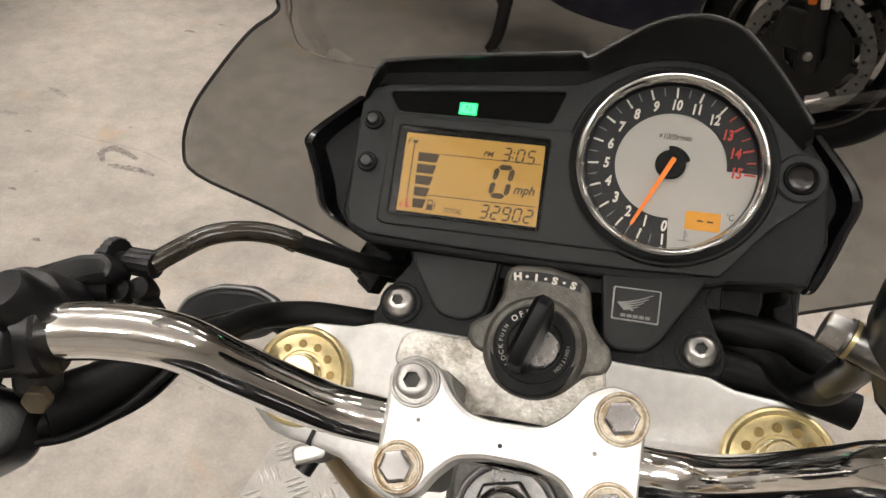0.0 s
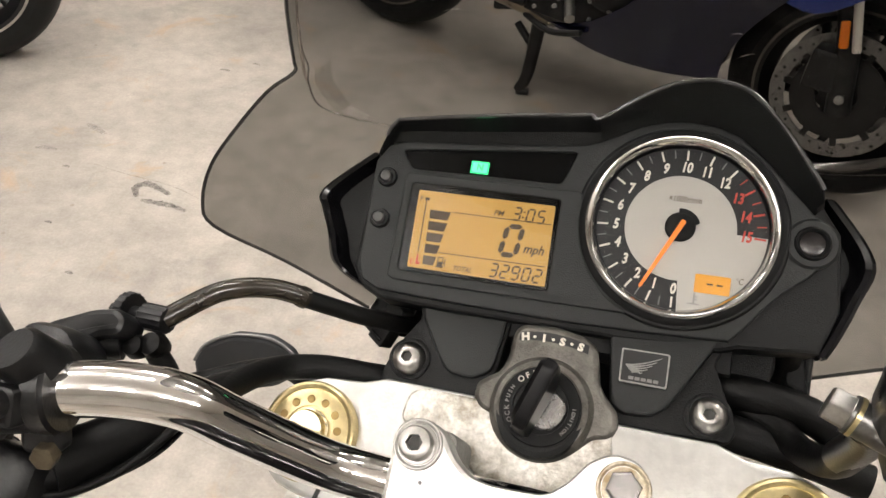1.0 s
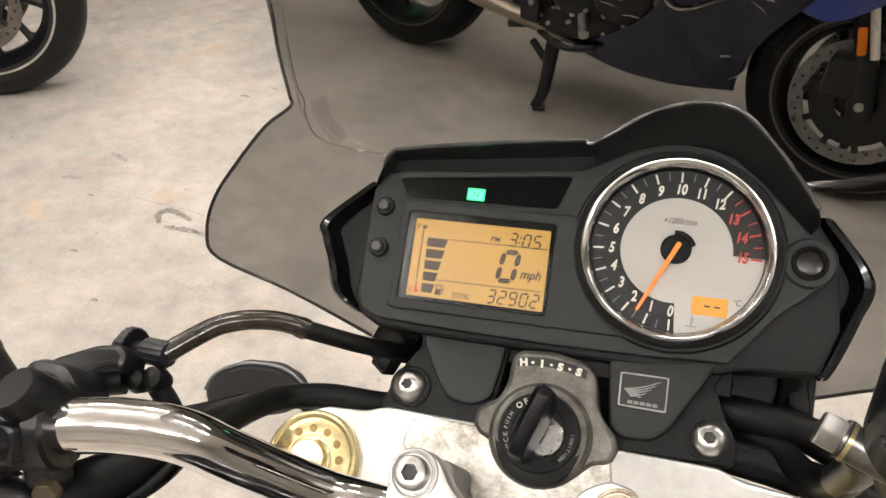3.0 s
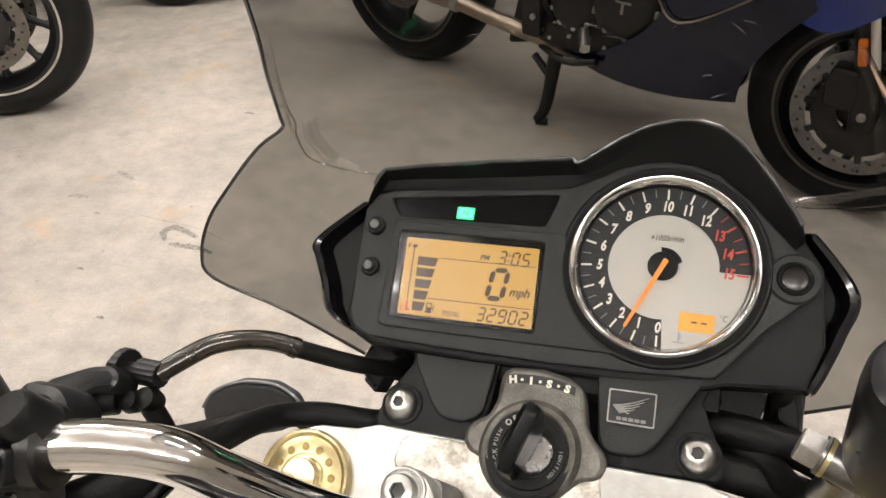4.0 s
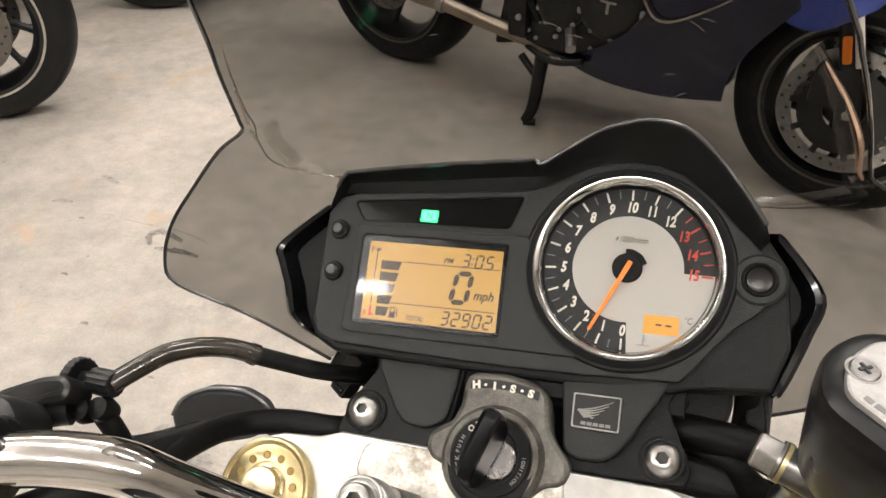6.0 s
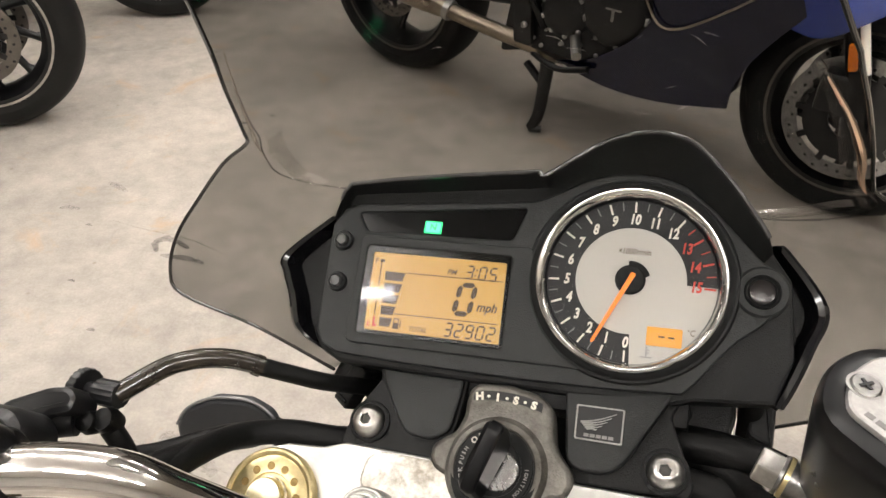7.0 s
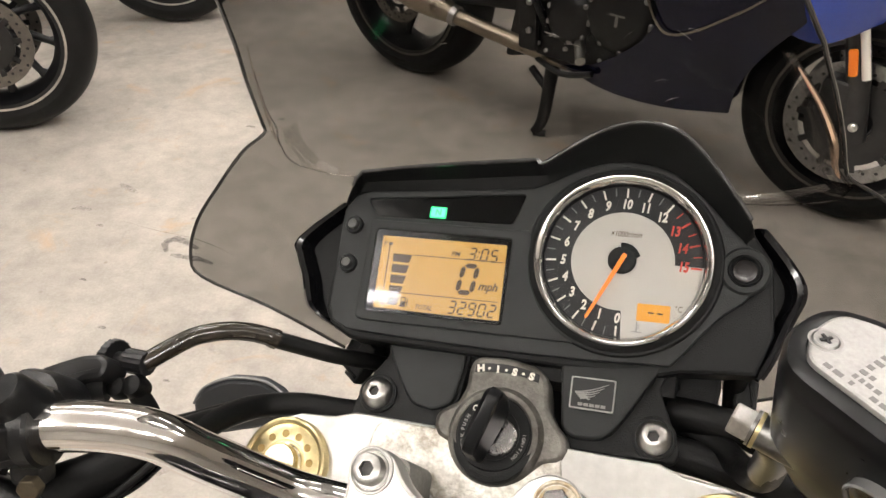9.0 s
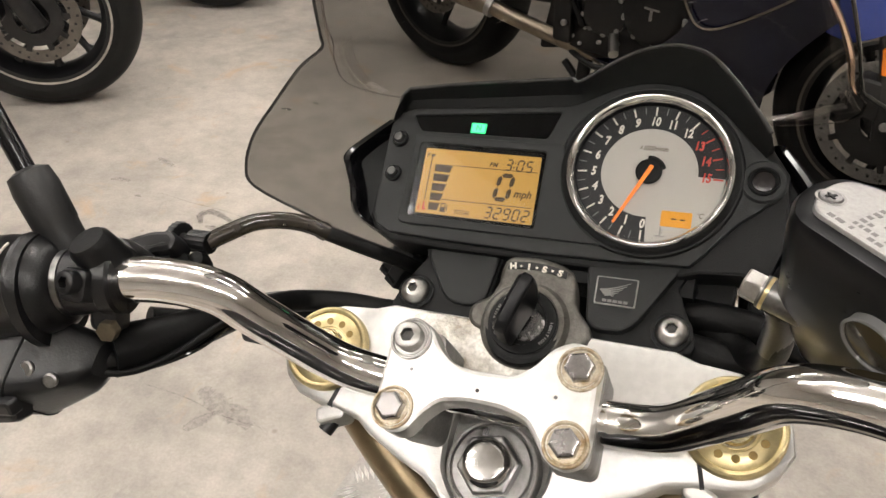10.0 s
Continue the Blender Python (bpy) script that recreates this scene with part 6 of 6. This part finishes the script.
    tank = [[(x, w * math.cos(t), z + h * math.sin(t)) for t in [2 * math.pi * k / 24 for k in range(24)]] for x, z, w, h in ((0.40, 0.80, 0.07, 0.06), (0.50, 0.84, 0.13, 0.12), (0.70, 0.88, 0.19, 0.16), (0.92, 0.88, 0.18, 0.16), (1.04, 0.86, 0.10, 0.10))]
    part("fuel_tank", skin(tank), M_NAVY, b, "dark navy fuel tank", 1.0)
    seat = [[(x, w * math.cos(t), z + h * math.sin(t)) for t in [2 * math.pi * k / 20 for k in range(20)]] for x, z, w, h in ((-0.42, 0.90, 0.05, 0.03), (-0.30, 0.88, 0.11, 0.05), (0.05, 0.82, 0.14, 0.06), (0.36, 0.78, 0.12, 0.06), (0.44, 0.78, 0.08, 0.04))]
    part("saddle", skin(seat), M_RUBBER, b, "black saddle", 1.0)
    tail = [[(x, w * math.cos(t), z + h * math.sin(t)) for t in [2 * math.pi * k / 20 for k in range(20)]] for x, z, w, h in ((-0.46, 0.84, 0.04, 0.03), (-0.30, 0.79, 0.13, 0.07), (0.10, 0.70, 0.16, 0.09), (0.40, 0.66, 0.15, 0.10))]
    part("tail_fairing", skin(tail), M_NAVY, b, "dark navy tail fairing", 1.0)
    scr = [[Vector((x + 0.02 * (1 - (q / 3) ** 2), 0.06 * q, z)) for q in range(-3, 4)] for x, z in ((1.44, 1.0), (1.36, 1.10), (1.26, 1.18), (1.16, 1.24))]
    part("fly_screen", skin(scr, False, False), M_SMOKE, b, "smoked fly screen", 1.0)
    part("radiator", block(1.10, -0.15, 0.38, 1.15, 0.15, 0.72, 0.01), M_ENGINE, b, unit=1.0)
    part("handlebar", tube(smooth_line([(1.02, -0.36, 1.0), (1.10, -0.18, 1.04), (1.12, 0, 1.05), (1.10, 0.18, 1.04), (1.02, 0.36, 1.0)], 5), 0.012, 12), M_ENGINE, b, unit=1.0)
    return b


def roadster(m, label):
    """A black naked motorcycle of which the front wheel shows best."""
    b = thing("motorcycle", m, label, "motorcycle", "parked motorcycles")
    wheel(b, "front_wheel", 1.40, 0.300, 0.12, 10, (-1, 1), 0.138, "black cast front wheel", 0.1)
    wheel(b, "rear_wheel", 0.0, 0.315, 0.18, 5, (1,), 0.11, "black cast rear wheel", 0.3)
    for s in (-1, 1):
        leg = part("fork_leg", tube([(1.42, s * 0.10, 0.28), (1.34, s * 0.10, 0.46), (1.12, s * 0.10, 0.98)], 0.026, 18, radii=[0.03, 0.028, 0.022]), M_ENGINE, b, "black fork leg", 1.0)
        part("caliper", xf(prism(rounded([(-0.035, -0.055), (0.035, -0.055), (0.035, 0.055), (-0.035, 0.055)], 0.015), -0.03, 0.03, 0.008, 0.008), Matrix.Translation((1.30, s * 0.095, 0.36)) @ Matrix.Rotation(radians(90), 4, "X")), M_ENGINE, leg, "black brake caliper", 1.0)
        part("swing_arm", tube([(0.0, s * 0.11, 0.31), (0.45, s * 0.10, 0.40)], 0.028, 14), M_ENGINE, b, unit=1.0)
    part("front_mudguard", skin([[Vector((1.40 + 0.325 * math.cos(a), w, 0.30 + 0.325 * math.sin(a) - 0.03 * (abs(w) / 0.07) ** 2)) for w in (-0.07, -0.045, 0, 0.045, 0.07)] for a in [radians(v) for v in range(30, 151, 8)]], False, False), M_GLOSS, b, "black front mudguard", 1.0)
    part("engine", prism(rounded([(0.42, -0.19), (0.98, -0.19), (0.98, 0.19), (0.42, 0.19)], 0.06), 0.24, 0.66, 0.04, 0.03), M_ENGINE, b, unit=1.0)
    tank = [[(x, w * math.cos(t), z + h * math.sin(t)) for t in [2 * math.pi * k / 24 for k in range(24)]] for x, z, w, h in ((0.38, 0.78, 0.07, 0.06), (0.48, 0.83, 0.13, 0.12), (0.72, 0.87, 0.17, 0.14), (0.92, 0.88, 0.16, 0.13), (1.04, 0.88, 0.09, 0.09))]
    part("fuel_tank", skin(tank), M_GLOSS, b, "gloss black fuel tank", 1.0)
    seat = [[(x, w * math.cos(t), z + h * math.sin(t)) for t in [2 * math.pi * k / 20 for k in range(20)]] for x, z, w, h in ((-0.36, 0.88, 0.05, 0.03), (-0.25, 0.86, 0.10, 0.05), (0.05, 0.80, 0.13, 0.06), (0.38, 0.76, 0.11, 0.06), (0.46, 0.77, 0.07, 0.04))]
    part("saddle", skin(seat), M_RUBBER, b, unit=1.0)
    part("frame", tube([(1.08, 0, 0.86), (0.6, 0, 0.66), (0.42, 0, 0.42)], 0.05, 14), M_ENGINE, b, unit=1.0)
    part("handlebar", tube(smooth_line([(0.92, -0.38, 1.05), (1.05, -0.16, 1.03), (1.07, 0, 1.0), (1.05, 0.16, 1.03), (0.92, 0.38, 1.05)], 5), 0.012, 12), M_ENGINE, b, unit=1.0)
    part("headlamp", xf(lathe([(0.02, -0.1), (0.08, -0.06), (0.092, 0.02), (0.085, 0.03), (0.01, 0.034)], 32), frame_at((1.24, 0, 0.88), (1, 0, -0.1), (0, 1, 0))), M_GLOSS, b, unit=1.0)
    return b


def stand_on(contact_x, contact_y, heading, along, lean=0.0):
    """A bike's pose whose point `along` metres ahead of its rear contact stands at the given place."""
    h = radians(heading)
    return pose(contact_x - along * math.cos(h), contact_y - along * math.sin(h), 0, 0, 0, heading) @ Matrix.Rotation(radians(lean), 4, "X")


TOURER = tourer(stand_on(-0.366, 2.63, -30.5, 0.0))
roadster(stand_on(-1.53, 1.985, 22.0, 1.40), "black naked motorcycle parked with its front wheel turned")
roadster(stand_on(-1.40, 2.93, 15.0, 1.40), "black motorcycle parked behind the others")


# ---------------------------------------------------------------- bright tread plate under the bike
def tread_plate():
    t = thing("tread_plate", pose(0, 0, 0), "bright aluminium checker plate lying on the floor", "ramp plate")
    base = part("sheet", block(-0.2, -0.6, 0, 0.2, 0.6, 0.006, 0.001), M_TREAD, t, unit=1.0)
    for i in range(8):
        for j in range(24):
            x, y = -0.175 + 0.050 * i, -0.575 + 0.050 * j
            turn = 45 if (i + j) % 2 else -45
            for q in range(4):
                rib_places.append(at(x, y, 0.0058, turn) @ Matrix.Translation((0, (q - 1.5) * 0.0098, 0)))
    return t


rib_places = []
PLATE = tread_plate()
rib = bmesh.new()
for m in rib_places:
    one = [m @ Vector(p) for p in ((-0.0185, 0, 0), (0, -0.0042, 0), (0.0185, 0, 0), (0, 0.0042, 0), (0, 0, 0.004))]
    v = [rib.verts.new(p) for p in one]
    for a, b in ((0, 1), (1, 2), (2, 3), (3, 0)):
        rib.faces.new((v[a], v[b], v[4]))
ribs = part("tread_ribs", rib, M_TREADRIB, PLATE, unit=1.0)
ribs["kind"] = "stuff"
PLATE.matrix_world = pose(-0.168, 0.218, 0.0, 0, 0, -16.5)


# ---------------------------------------------------------------- marks on the floor
def floor_mark(points, width, label, film=None):
    """A thin worn mark lying on the concrete, of uneven width."""
    rng = random.Random(len(label) + int(1000 * width))
    line = smooth_line([(x, y, 0.0008) for x, y in points], 8)
    n = len(line)
    left, right = [], []
    for k, p in enumerate(line):
        d = (line[min(k + 1, n - 1)] - line[max(k - 1, 0)]).normalized()
        w = width * (0.35 + 0.65 * math.sin(math.pi * (k + 0.5) / n)) * rng.uniform(0.6, 1.1)
        s = Vector((-d.y, d.x, 0)) * w / 2
        left.append(p + s)
        right.append(p - s)
    ob = new("floor_mark", flush(skin([left, right], False, False), "floor_mark", film or M_STAIN))
    return tagged(ob, label, "floor mark", kind="structure")


floor_mark([(-0.800, 1.434), (-0.817, 1.466), (-0.803, 1.488), (-0.772, 1.481), (-0.728, 1.458)], 0.026, "dark hooked rubber mark on the concrete")
floor_mark([(-0.785, 1.424), (-0.749, 1.421), (-0.711, 1.418), (-0.668, 1.405)], 0.022, "dark rubber streak on the concrete")
floor_mark([(-1.060, 1.714), (-1.025, 1.695), (-0.990, 1.676)], 0.022, "grey scuff on the concrete", M_SCUFF)
floor_mark([(-0.964, 1.542), (-0.875, 1.519), (-0.739, 1.493), (-0.629, 1.445)], 0.004, "fine crack in the concrete", M_SCUFF)
floor_mark([(-0.672, 0.892), (-0.574, 0.875), (-0.492, 0.848), (-0.40, 0.835)], 0.003, "fine crack across the concrete", M_SCUFF)
floor_mark([(-0.555, 0.905), (-0.515, 0.878), (-0.47, 0.858), (-0.425, 0.832)], 0.055, "dark scuffed patch on the concrete", M_SCUFF)
floor_mark([(-0.545, 0.80), (-0.525, 0.825), (-0.505, 0.85)], 0.03, "small scuffed patch on the concrete", M_SCUFF)
floor_mark([(-1.13, 1.575), (-1.105, 1.583), (-1.075, 1.578)], 0.02, "faint scuff on the concrete", M_SCUFF)
for x, y, w in ((-0.81, 2.093, 0.016), (-1.017, 1.514, 0.010), (-0.826, 1.15, 0.010), (-0.73, 2.155, 0.012), (-0.62, 1.02, 0.008), (-0.95, 1.30, 0.009)):
    floor_mark([(x - w, y), (x, y + 0.2 * w), (x + w, y - 0.2 * w)], w, "small dark spot on the concrete", M_STAIN)
